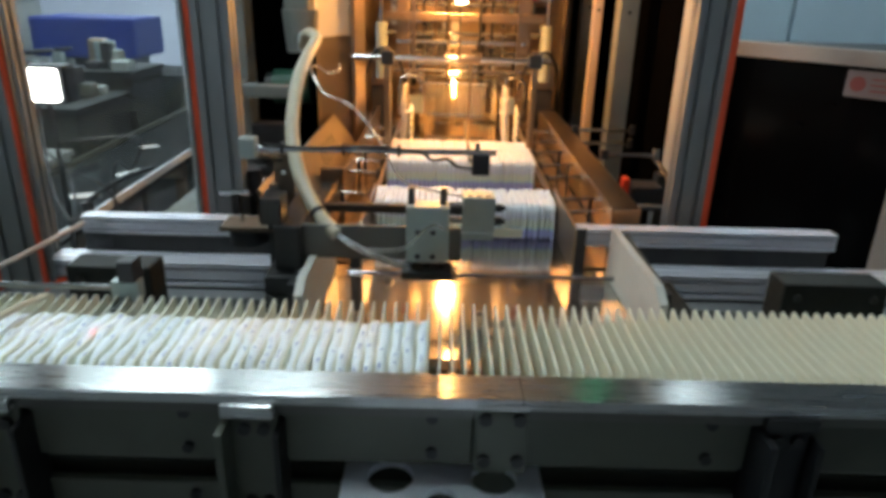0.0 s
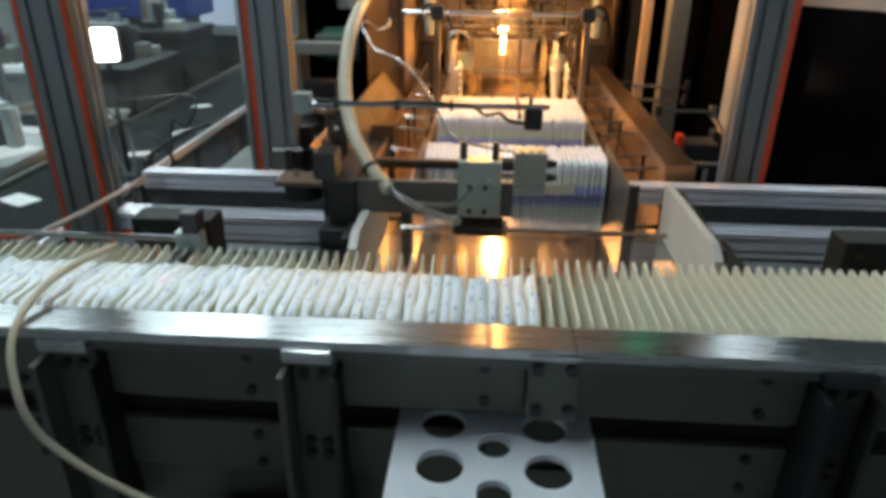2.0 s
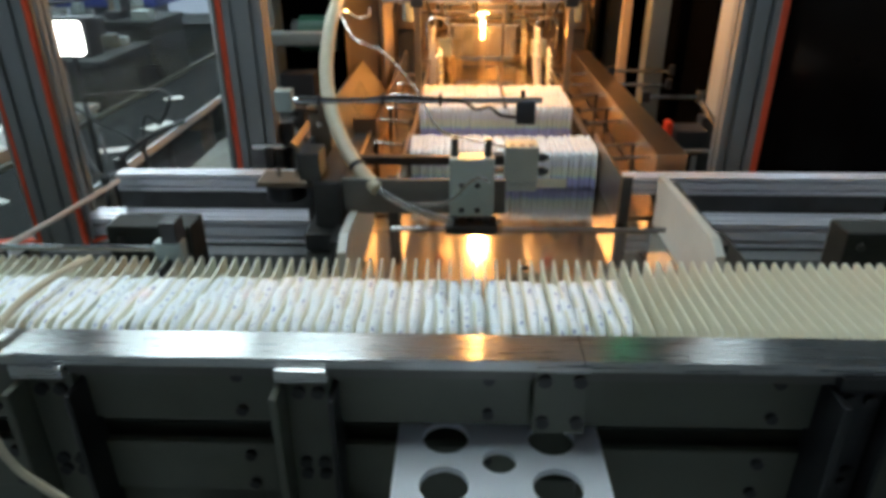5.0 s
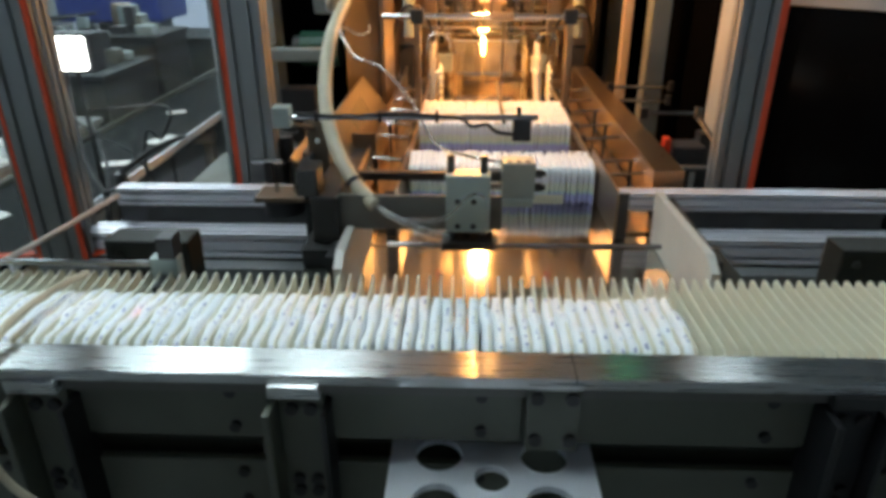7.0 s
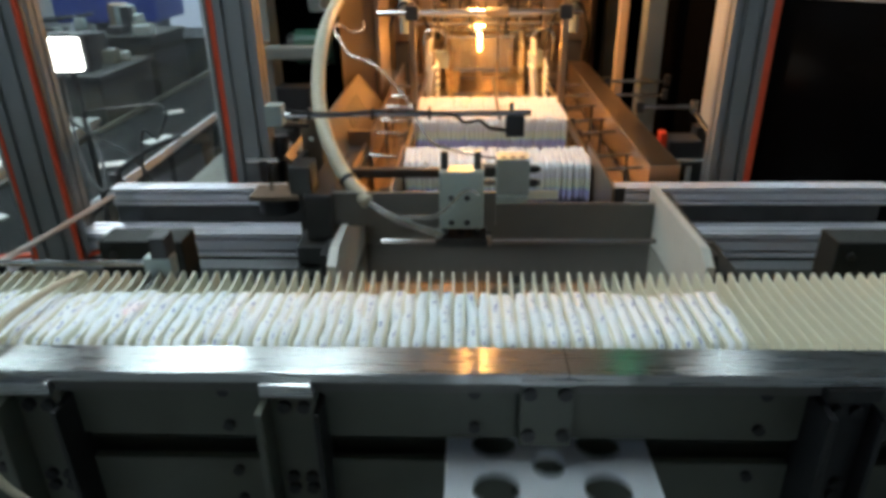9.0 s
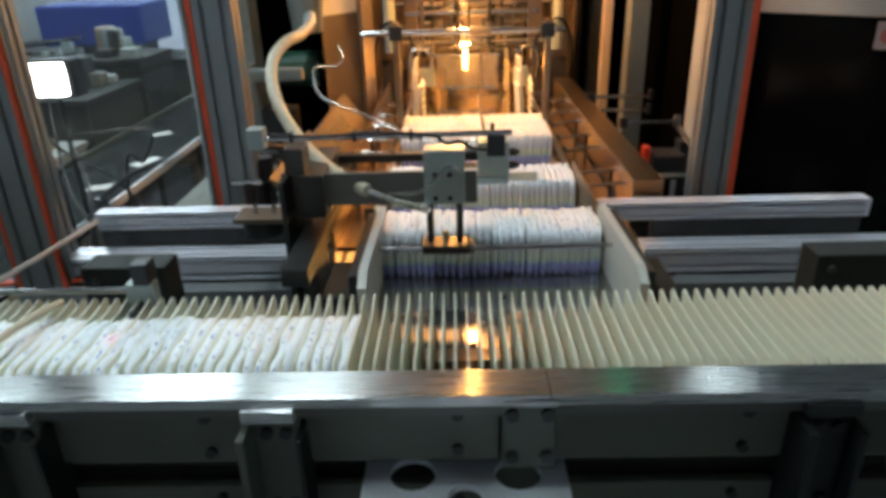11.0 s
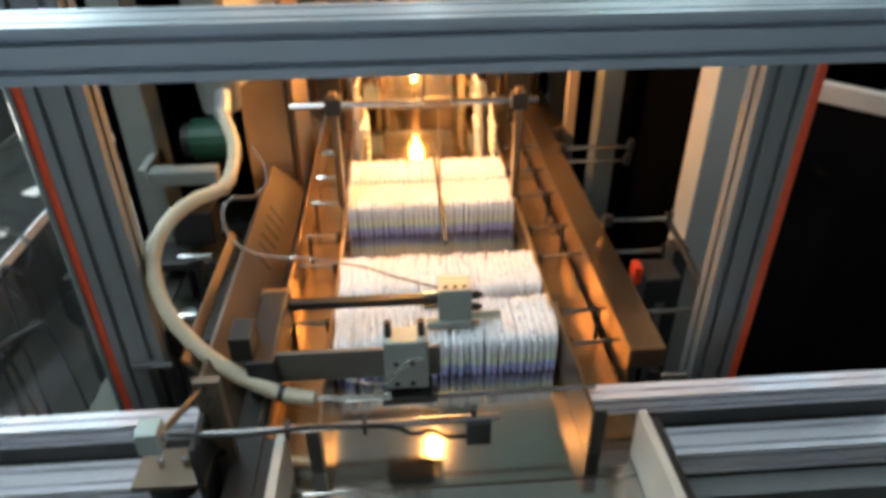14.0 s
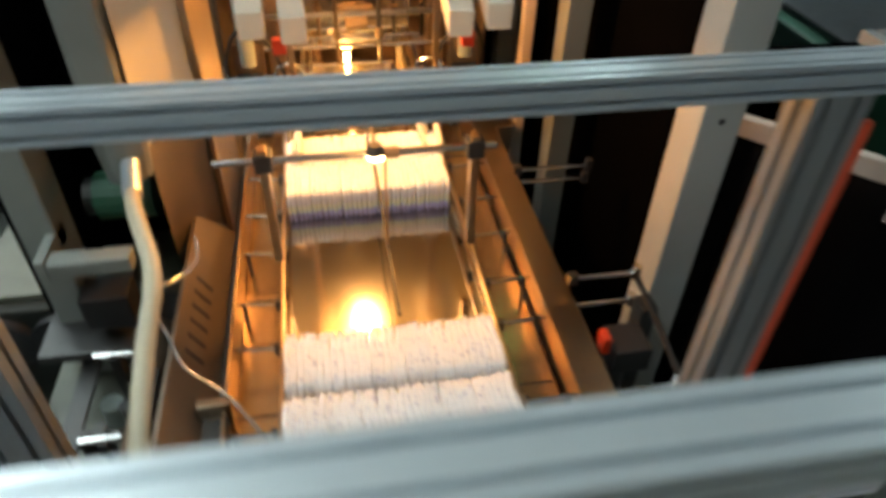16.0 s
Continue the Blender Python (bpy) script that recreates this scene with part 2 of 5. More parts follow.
def cyl(bm, a, b, r, seg=14, r2=None):
    a, b = Vector(a), Vector(b)
    q = (b - a).to_track_quat("Z", "Y").to_matrix().to_4x4()
    bmesh.ops.create_cone(bm, cap_ends=True, segments=seg, radius1=r, radius2=r if r2 is None else r2, depth=(b - a).length, matrix=Matrix.Translation((a + b) / 2) @ q)
    return bm


def smooth_path(pts, n=8):
    pts = [Vector(p) for p in pts]
    out = []
    for i in range(len(pts) - 1):
        p0, p1, p2, p3 = pts[max(i - 1, 0)], pts[i], pts[i + 1], pts[min(i + 2, len(pts) - 1)]
        for k in range(n):
            t = k / n
            out.append(0.5 * ((2 * p1) + (p2 - p0) * t + (2 * p0 - 5 * p1 + 4 * p2 - p3) * t * t + (3 * p1 - p0 - 3 * p2 + p3) * t ** 3))
    return out + [pts[-1]]


def tube(bm, pts, r, seg=10, n=8, ridge=0.0):
    path = smooth_path(pts, n)
    rings = []
    up = Vector((0.13, 0.3, 1)).normalized()
    for i, p in enumerate(path):
        d = (path[min(i + 1, len(path) - 1)] - path[max(i - 1, 0)]).normalized()
        s = d.cross(up).normalized()
        u = s.cross(d)
        rr = r * (1 + ridge * (i % 2))
        rings.append([bm.verts.new(p + (s * math.cos(a) + u * math.sin(a)) * rr) for a in (2 * math.pi * k / seg for k in range(seg))])
    for a, b in zip(rings, rings[1:]):
        for k in range(seg):
            bm.faces.new((a[k], a[(k + 1) % seg], b[(k + 1) % seg], b[k]))
    bm.faces.new(rings[0][::-1])
    bm.faces.new(rings[-1])
    return bm


def extrude(bm, poly, axis, a0, a1):
    """A prism: poly in the two other axes, in their order, from a0 to a1 along axis."""
    def at(p, a):
        return {"x": (a, p[0], p[1]), "y": (p[0], a, p[1]), "z": (p[0], p[1], a)}[axis]
    lo = [bm.verts.new(at(p, a0)) for p in poly]
    hi = [bm.verts.new(at(p, a1)) for p in poly]
    n = len(poly)
    bm.faces.new(lo[::-1])
    bm.faces.new(hi)
    for i in range(n):
        bm.faces.new((lo[i], lo[(i + 1) % n], hi[(i + 1) % n], hi[i]))
    bmesh.ops.recalc_face_normals(bm, faces=bm.faces)
    return bm


def slotted(u0, u1, v0, v1, nu, nv, s=0.008, d=0.009):
    """Outline of a slotted profile: nu slots on the two u sides, nv on the two v sides."""
    def side(a, b, n):
        out, length = [a], (b - a).length
        along = (b - a) / length
        inward = Vector((-along.y, along.x))
        for k in range(n):
            c = a + along * length * (k + 0.5) / n
            out += [c - along * s / 2, c - along * s / 2 + inward * d, c + along * s / 2 + inward * d, c + along * s / 2]
        return out
    p = [Vector((u0, v0)), Vector((u1, v0)), Vector((u1, v1)), Vector((u0, v1))]
    return [tuple(q) for i, n in enumerate((nu, nv, nu, nv)) for q in side(p[i], p[(i + 1) % 4], n)]


PLACE = {}


def shade(me, angle=35):
    me.shade_smooth()
    me.set_sharp_from_angle(angle=radians(angle))


def part(name, bm, material, parent=None, label="", smooth=False):
    """Links a bmesh in world places as one mesh, under a thing or a part."""
    me = bpy.data.meshes.new(name)
    bm.to_mesh(me)
    bm.free()
    me.materials.append(material)
    if smooth:
        shade(me)
    ob = new(name, me)
    if parent:
        at = PLACE[parent]
        me.transform(Matrix.Translation(-at))
        ob.parent = parent
        PLACE[ob] = at
    else:
        PLACE[ob] = Vector((0, 0, 0))
    if label:
        ob["label"] = label
    return ob


def thing(name, at, label, category, group="", kind=""):
    ob = new(name)
    ob.empty_display_size = 0.02
    ob.location = at
    PLACE[ob] = Vector(at)
    return tagged(ob, label, category, group, kind)


def solid(name, bm, material, label, category="", kind="", smooth=False, group=""):
    return tagged(part(name, bm, material, smooth=smooth), label, category, group, kind)


def B():
    return bmesh.new()


def bolt(parent, x, y, z, axis="y", r=0.0055, material=None):
    d = {"x": V(1, 0, 0), "y": V(0, -1, 0), "z": V(0, 0, 1)}[axis]
    bm = B()
    cyl(bm, V(x, y, z), V(x, y, z) + d * 0.005, r, 10)
    cyl(bm, V(x, y, z) + d * 0.005, V(x, y, z) + d * 0.0056, r * 0.55, 6)
    return part("bolt", bm, material or DARK, parent)


# ---- the hall ----
solid("floor", box(B(), -6, 6, -3, 8, -0.05, 0), FLOORM, "worn grey-green resin factory floor", "floor", "structure")
solid("ceiling", box(B(), -6, 6, -3, 8, 3.6, 3.7), CEIL, "dim grey hall ceiling", "ceiling", "structure")
solid("wall_north", box(B(), -6, 6, 8, 8.1, 0, 3.6), WALL, "pale lilac hall wall", "wall", "structure")
solid("wall_south", box(B(), -6, 6, -3.1, -3, 0, 3.6), WALL, "pale hall wall", "wall", "structure")
solid("wall_west", box(B(), -6.1, -6, -3, 8, 0, 3.6), WALL, "pale lilac hall wall", "wall", "structure")
wall_e = solid("wall_east", box(B(), 6, 6.1, -3, 8, 0, 3.6), WALLB, "blue-grey hall wall", "wall", "structure")


def ceiling_tube(x, y, z, length, wide=0.12):
    t = thing("ceiling_light", (x, y, z), "white fluorescent ceiling light, lit, unseen overhead", "ceiling light", "ceiling lights")
    part("housing", box(B(), x - wide / 2, x + wide / 2, y - length / 2, y + length / 2, z + 0.02, z + 0.06, 0.006), WHITEPAINT, t)
    part("diffuser", box(B(), x - wide / 2 + 0.01, x + wide / 2 - 0.01, y - length / 2 + 0.02, y + length / 2 - 0.02, z, z + 0.02, 0.006), TUBEGLOW, t, "glowing white tube diffuser")
    for s in (-0.4, 0.4):
        part("rod", cyl(B(), (x, y + s * length, z + 0.06), (x, y + s * length, 3.6), 0.006), ROD, t)


# tubes near x -1.4 and 1.4 match highlights; the rest are added fill
for lx, ly in ((-1.49, 3.3), (1.28, 3.3), (-1.3, 1.75), (2.7, 2.2), (-0.65, 0.75), (-1.22, 5.2), (1.5, 5.2), (-2.7, 4.4), (-2.4, 2.4), (-3.2, 5.4), (-3.2, 7.0), (0.2, 7.0), (-2.3, 6.2), (-4.3, 4.4)):
    ceiling_tube(lx, ly, 3.0, 1.2, 0.32)

# ---- guard frame: posts, beams, panes ----
def post(x0, x1, y0, y1, z1, orange, label):
    t = thing("guard_post", ((x0 + x1) / 2, (y0 + y1) / 2, 0), label, "post", "guard posts")
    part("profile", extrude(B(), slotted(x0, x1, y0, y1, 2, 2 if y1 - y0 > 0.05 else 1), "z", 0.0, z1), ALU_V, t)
    part("foot", box(B(), x0 - 0.02, x1 + 0.02, y0 - 0.02, y1 + 0.02, 0, 0.012, 0.002), DARK, t)
    for a, b in orange:
        part("gasket", box(B(), a, b, y0 - 0.002, y0 + 0.008, 0.35, z1 - 0.03, 0.002), ORANGE, t, "orange rubber gasket strip")
    return t


LBL = "grey slotted aluminium guard post with an orange gasket edge"
post(0.386, 0.452, 1.25, 1.292, 1.63, ((0.452, 0.465),), LBL)
post(-0.527, -0.456, 1.25, 1.292, 1.63, ((-0.54, -0.527),), LBL)
post(-0.838, -0.766, 1.06, 1.132, 1.615, ((-0.766, -0.759), (-0.845, -0.838)), "grey slotted aluminium corner post with orange gaskets on both edges")
post(0.985, 1.055, 1.25, 1.292, 1.63, ((0.973, 0.985),), LBL)


def beam(y0, y1, z0, z1, x0, x1, label, nu=2, nv=2):
    t = thing("guard_beam", ((x0 + x1) / 2, (y0 + y1) / 2, z0), label, "beam", "guard beams")
    part("profile", extrude(B(), slotted(y0, y1, z0, z1, nu, nv, 0.005, 0.007), "x", x0, x1), ALU, t)
    for x in (x0, x1):
        part("end_cap", box(B(), x - 0.003, x + 0.003, y0 + 0.002, y1 - 0.002, z0 + 0.002, z1 - 0.002, 0.001), BLACK, t)
    return t


BEAM1 = (0.856, 0.904, 1.636, 1.671)
BEAM2 = (1.252, 1.290, 1.630, 1.665)
beam(*BEAM1, -1.25, 1.25, "horizontal slotted aluminium beam across the front of the guard")
beam(*BEAM2, -1.05, 1.05, "horizontal slotted aluminium beam resting on the guard posts")
for sx in (-1.25, 1.21):
    b = thing("guard_post", (sx + 0.02, 0.88, 0), "grey slotted aluminium post carrying the front guard beam", "post", "guard posts")
    part("profile", extrude(B(), slotted(sx, sx + 0.04, 0.86, 0.90, 1, 1), "z", 0, 1.636), ALU_V, b)
br = thing("corner_bracket", (0.6, 1.2, 1.58), "dark corner bracket joining the beam to a side rail", "bracket")
part("plate", box(B(), 0.56, 0.60, 1.243, 1.251, 1.60, 1.66, 0.002), DARK, br)
part("rail", extrude(B(), slotted(0.56, 0.60, 1.585, 1.625, 1, 1), "y", 1.292, 1.42), ALU_V, br)


def pane(name, pts, material, frame_mat, label, rail=0.012, thick=0.005):
    """A flat pane through two plan points, with a thin frame."""
    (xa, ya), (xb, yb), z0, z1 = pts
    t = thing(name, ((xa + xb) / 2, (ya + yb) / 2, z0), label, "window", kind="structure")
    d = Vector((xb - xa, yb - ya, 0)).normalized()
    n = Vector((-d.y, d.x, 0))

    def slab(a, b, za, zb, th):
        bm = B()
        vs = [bm.verts.new(p + n * s + V(0, 0, z)) for s in (-th, th) for z in (za, zb) for p in (a, b)]
        for f in ((0, 1, 3, 2), (4, 6, 7, 5), (0, 4, 5, 1), (2, 3, 7, 6), (0, 2, 6, 4), (1, 5, 7, 3)):
            bm.faces.new([vs[i] for i in f])
        bmesh.ops.recalc_face_normals(bm, faces=bm.faces)
        return bm
    a, b = V(xa, ya, 0), V(xb, yb, 0)
    g = part("pane", slab(a + d * rail, b - d * rail, z0 + rail, z1 - rail, thick / 2), material, t)
    g.visible_shadow = False
    for n_, (p, q, za, zb) in (("frame_rail", (a, b, z0, z0 + rail)), ("frame_rail", (a, b, z1 - rail, z1)), ("frame_stile", (a, a + d * rail, z0 + rail, z1 - rail)), ("frame_stile", (b - d * rail, b, z0 + rail, z1 - rail))):
        part(n_, slab(p, q, za, zb, 0.008), frame_mat if n_ == "frame_rail" else ALU_V, t)
    return t


pane("window_1", ((-0.758, 1.075), (-0.542, 1.25), 0.95, 1.60), GLASS, ORANGE, "clear guard pane between two posts, orange edged", 0.005)
pane("window_2", ((-1.55, 0.9), (-0.851, 1.075), 0.95, 1.60), GLASS, ORANGE, "clear side guard pane, orange edged", 0.006)

door = thing("door_1", (0.72, 1.5, 0.95), "dark smoked guard door in a tan painted frame, ajar", "door", kind="structure")


def door_slab(x0, x1, z0, z1, th, yo=0.0):
    """A slab on the ajar door's own plane, x running along it from the hinge."""
    bm = box(B(), x0, x1, -th + yo, th + yo, z0, z1, 0.002)
    bm.transform(Matrix.Translation((0.62, 1.70, 0)) @ Matrix.Rotation(radians(-47), 4, "Z"))
    return bm


gl = part("smoked_pane", door_slab(0.02, 0.42, 0.62, 1.325, 0.003), SMOKE, door, "dark smoked pane")
part("frame_rail", door_slab(0.0, 0.46, 1.325, 1.36, 0.012), FRAMETAN, door, "tan painted rail")
part("frame_rail", door_slab(0.0, 0.46, 0.58, 0.62, 0.012), FRAMETAN, door, "tan painted rail")
part("frame_stile", door_slab(0.0, 0.02, 0.62, 1.325, 0.012), FRAMETAN, door, "tan painted stile")
part("frame_stile", door_slab(0.42, 0.46, 0.62, 1.325, 0.012), FRAMETAN, door, "tan painted stile")
st = part("sticker", door_slab(0.29, 0.40, 1.262, 1.318, 0.0005, -0.014), STICK, door, "pale pink warning sticker")
bm = B()
cyl(bm, (0.315, -0.0150, 1.29), (0.315, -0.0160, 1.29), 0.016, 20)
bm.transform(Matrix.Translation((0.62, 1.70, 0)) @ Matrix.Rotation(radians(-47), 4, "Z"))
part("sign_disc", bm, INK, door, "red printed warning disc")
for k in range(3):
    part("print_bar", door_slab(0.34, 0.39 - 0.008 * k, 1.300 - 0.012 * k, 1.304 - 0.012 * k, 0.0004, -0.0155), INK, door, "red line of small print")

# ---- conveyor with nylon flights ----
PITCH, SPEED = 0.0139, 0.0322
FRONT0 = -0.078
RAIL_Y0, RAIL_Y1, RAIL_Z = 0.528, 0.574, 1.09
BELT_Z = 1.01
conv = thing("conveyor_frame", (0, 0.56, 0), "grey-cream painted conveyor frame with a ground steel edge rail", "conveyor")
part("edge_rail", box(B(), -1.7, 1.5, RAIL_Y0, RAIL_Y1, RAIL_Z - 0.012, RAIL_Z, 0.0015), RAIL, conv, "ground steel edge rail")
part("rail_lip", box(B(), -1.7, 1.5, RAIL_Y0 + 0.006, RAIL_Y0 + 0.012, RAIL_Z - 0.026, RAIL_Z - 0.012), PAINTS, conv, "dull steel lip")
part("rail_joint", box(B(), 0.0185, 0.0195, RAIL_Y0 - 0.0005, RAIL_Y1, RAIL_Z - 0.013, RAIL_Z + 0.0004), DARK, conv, "dark joint between two rails")
part("back_web", box(B(), -1.7, 1.5, 0.562, 0.574, 0.985, RAIL_Z - 0.012), PAINT, conv)
part("bed", box(B(), -1.7, 1.5, 0.574, 0.735, BELT_Z - 0.02, BELT_Z - 0.004), STEEL, conv, "steel slide bed")
edges = (-1.02, -0.755, -0.51, -0.252, 0.0, 0.285, 0.53, 0.79, 1.04)
for a, b in zip(edges, edges[1:]):
    # panels right of 0.28 take the darker paint to carry the shade there
    bm = box(B(), a + 0.028, b - 0.028, 0.548, 0.56, 0.998, 1.066, 0.002)
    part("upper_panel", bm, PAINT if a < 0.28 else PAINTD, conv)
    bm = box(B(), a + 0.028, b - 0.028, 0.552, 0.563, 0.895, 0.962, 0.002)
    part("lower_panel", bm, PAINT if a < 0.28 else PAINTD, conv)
    for z in (1.055, 1.012, 0.948, 0.908):
        bolt(conv, b - 0.07, 0.548 if z > 0.99 else 0.552, z, r=0.006)
part("lower_beam", box(B(), -1.7, 1.5, 0.585, 0.62, 0.78, 0.962), PAINTD, conv, "dark frame beam in the gap between panels")
part("under_panel", box(B(), -1.7, 1.5, 0.575, 0.583, 0.60, 0.895), PAINT, conv)
for x in (-1.6, 1.4):
    for y in (0.6, 0.7):
        part("leg", box(B(), x - 0.03, x + 0.03, y - 0.025, y + 0.025, 0, 0.985, 0.003), PAINTD, conv)


def bracket(x, style):
    t = thing("rail_bracket", (x, 0.54, 0.7), "painted steel bracket bolted under the conveyor rail" if style else "small flat steel bracket plate with four bolts under the rail", "bracket", "rail brackets")
    if style:
        part("cap", box(B(), x - 0.026, x + 0.026, 0.523, 0.56, 1.064, 1.079, 0.002), RAIL if style == 1 else DARK, t, "bright worn cap" if style == 1 else "")
        # style 2, at the right, is blackened for the shade at that end
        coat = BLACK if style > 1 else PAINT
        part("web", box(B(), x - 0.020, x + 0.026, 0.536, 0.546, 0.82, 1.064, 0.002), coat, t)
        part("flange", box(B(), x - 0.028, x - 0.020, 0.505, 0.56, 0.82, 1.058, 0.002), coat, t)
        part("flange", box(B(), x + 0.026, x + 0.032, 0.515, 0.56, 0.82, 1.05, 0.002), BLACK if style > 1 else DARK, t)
        for z in (1.045, 0.955, 0.94):
            for s in (-0.006, 0.013):
                bolt(t, x + s, 0.536, z, r=0.0065)
    else:
        part("plate", box(B(), x - 0.026, x + 0.026, 0.532, 0.544, 1.0, 1.08, 0.002), PAINT, t)
        part("cap", box(B(), x - 0.026, x + 0.026, 0.526, 0.544, 1.078, 1.084, 0.001), RAIL, t, "bright cap edge")
        for z in (1.066, 1.016):
            for s in (-0.017, 0.017):
                bolt(t, x + s, 0.532, z, r=0.0068)


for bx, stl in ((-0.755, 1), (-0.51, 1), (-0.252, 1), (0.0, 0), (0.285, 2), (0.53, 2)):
    bracket(bx, stl)

# flights
FL_N = 172
FL_X0 = FRONT0 - 112 * PITCH
belt = thing("flight_belt", (0, 0.65, BELT_Z), "conveyor belt of thin upright cream nylon flights", "conveyor belt")
poly = [(0.578, BELT_Z), (0.578, RAIL_Z - 0.006), (0.586, RAIL_Z), (0.67, RAIL_Z - 0.002), (0.705, RAIL_Z - 0.001), (0.733, RAIL_Z + 0.004), (0.738, RAIL_Z), (0.738, RAIL_Z - 0.03), (0.738, BELT_Z)]
bm = extrude(B(), poly, "x", -0.001, 0.001)
flight0 = part("flight", bm, CREAM, belt)
flight0.location = (FL_X0, 0, 0)
for k in range(1, FL_N):
    f = new("flight", flight0.data)
    f.parent, f.location = belt, (FL_X0 + k * PITCH, 0, 0)
part("chain", box(B(), FL_X0 - 0.02, FL_X0 + FL_N * PITCH, 0.705, 0.733, BELT_Z - 0.004, BELT_Z + 0.004), SHEET, belt, "steel carrying chain")

# ---- pads ----
def pad_mesh(seed):
    rnd = random.Random(seed)
    bm = B()
    ny, nz, T = 10, 8, 0.0126
    D, Hh = 0.128, 0.0755
    ph, amp = rnd.random() * 6, 0.0006
    grid = {}
    for s in (-1, 1):
        for i in range(ny + 1):
            for j in range(nz + 1):
                u, v = i / ny * 2 - 1, j / nz
                puff = (1 - 0.6 * abs(u) ** 7) * (1 - 0.22 * abs(2 * v - 1) ** 8)
                wob = amp * math.sin(3.1 * u + ph + 2 * v)
                x = s * (0.0011 + (T / 2 - 0.0011) * puff) + wob
                z = v * Hh * (1 - 0.13 * v * abs(u) ** 6) + (0.0016 * math.sin(7 * u + ph) + 0.003 * (rnd.random() - 0.5) if j == nz else 0)
                x += 0.0012 * math.sin(5 * u + 2 * ph) * v
                grid[s, i, j] = bm.verts.new((x, u * D / 2, z))
    for s in (-1, 1):
        for i in range(ny):
            for j in range(nz):
                q = [grid[s, i, j], grid[s, i + 1, j], grid[s, i + 1, j + 1], grid[s, i, j + 1]]
                bm.faces.new(q if s > 0 else q[::-1])
    ring = [(i, 0) for i in range(ny)] + [(ny, j) for j in range(nz)] + [(i, nz) for i in range(ny, 0, -1)] + [(0, j) for j in range(nz, 0, -1)]
    for a, b in zip(ring, ring[1:] + ring[:1]):
        bm.faces.new((grid[-1, *a], grid[-1, *b], grid[1, *b], grid[1, *a]))
    bmesh.ops.recalc_face_normals(bm, faces=bm.faces)
    me = bpy.data.meshes.new("pad")
    bm.to_mesh(me)
    bm.free()
    me.materials.append(FILM)
    me.shade_smooth()
    return me


PADS = [pad_mesh(s) for s in range(5)]
rp = random.Random(4)


def pad(parent, x, y, z, lean=3.0):
    p = new("pad", rp.choice(PADS))
    p.parent = parent
    p.matrix_basis = pose(x + rp.uniform(-0.0006, 0.0006), y + rp.uniform(-0.003, 0.003), z, rp.uniform(-1.2, 1.2), rp.uniform(-lean, lean) * 0.6, rp.uniform(-lean, lean) * 0.5 + rp.choice((0, 180)))
    return p


DECK_Z = 0.982
NPAD = 33
TIGHT = 0.372 / NPAD
MID_X = -0.018
# waiting pads left on the belt after the push
row_wait = thing("pad_row", (0, 0.642, BELT_Z + 0.003), "row of white film-wrapped pads standing between the flights", "pads", "pad groups")
for k in range(NPAD, 108):
    pad(row_wait, FRONT0 - (k + 0.5) * PITCH, 0, 0)
# the group that is pushed off
row_push = thing("pad_row", (0, 0.642, BELT_Z + 0.003), "group of white film-wrapped pads, pushed off the belt and squeezed together", "pads", "pad groups")
PUSHED = [pad(row_push, FRONT0 - (k + 0.5) * PITCH, 0, 0, 1.8) for k in range(NPAD)]


def stack(y, label, rows=1):
    t = thing("pad_stack", (MID_X, y, DECK_Z + 0.001), label, "pads", "pad groups")
    for r in range(rows):
        for k in range(NPAD):
            pad(t, (k - (NPAD - 1) / 2) * TIGHT, 0.066 + 0.130 * r, 0, 1.6)
    return t


stack_b = stack(1.27, "tight row of white film-wrapped pads with violet printed edges")
stack_c = stack(1.62, "double row of white film-wrapped pads lit warm, on the steel deck", 2)

# ---- deck and channel ----
deck = thing("steel_deck", (0, 1.0, 0), "shiny steel deck plates of the push-off channel", "deck")
part("front_plate", box(B(), -0.275, 0.262, 0.738, 1.058, DECK_Z - 0.004, DECK_Z, 0.0008), DECKST, deck)
part("step", box(B(), -0.275, 0.262, 0.735, 0.738, DECK_Z - 0.03, BELT_Z - 0.006), STEEL, deck)
part("channel_plate", box(B(), -0.289, 0.262, 1.062, 2.75, DECK_Z - 0.004, DECK_Z, 0.0008), STEEL, deck)
for x0, x1 in ((-0.289, -0.211), (0.178, 0.262)):
    part("side_tray", box(B(), x0, x1, 1.125, 2.36, DECK_Z + 0.0005, DECK_Z + 0.005, 0.001), TRAY, deck, "steel tray beside the channel, tinted for the amber lamplight")
    for y in (1.44, 1.72, 2.0, 2.2):
        part("tray_seam", box(B(), x0 + 0.003, x1 - 0.003, y, y + 0.004, DECK_Z + 0.005, DECK_Z + 0.0065), DARK, deck)
part("screw", cyl(B(), (0.0, 0.93, DECK_Z), (0.0, 0.93, DECK_Z + 0.0015), 0.006, 12), DARK, deck)
part("under_frame", box(B(), -0.25, 0.25, 0.75, 2.7, 0.86, DECK_Z - 0.0055), PAINTD, deck)
for x in (-0.22, 0.22):
    for y in (1.0, 2.6):
        part("leg", box(B(), x - 0.03, x + 0.03, y - 0.03, y + 0.03, 0, 0.86, 0.003), PAINTD, deck)


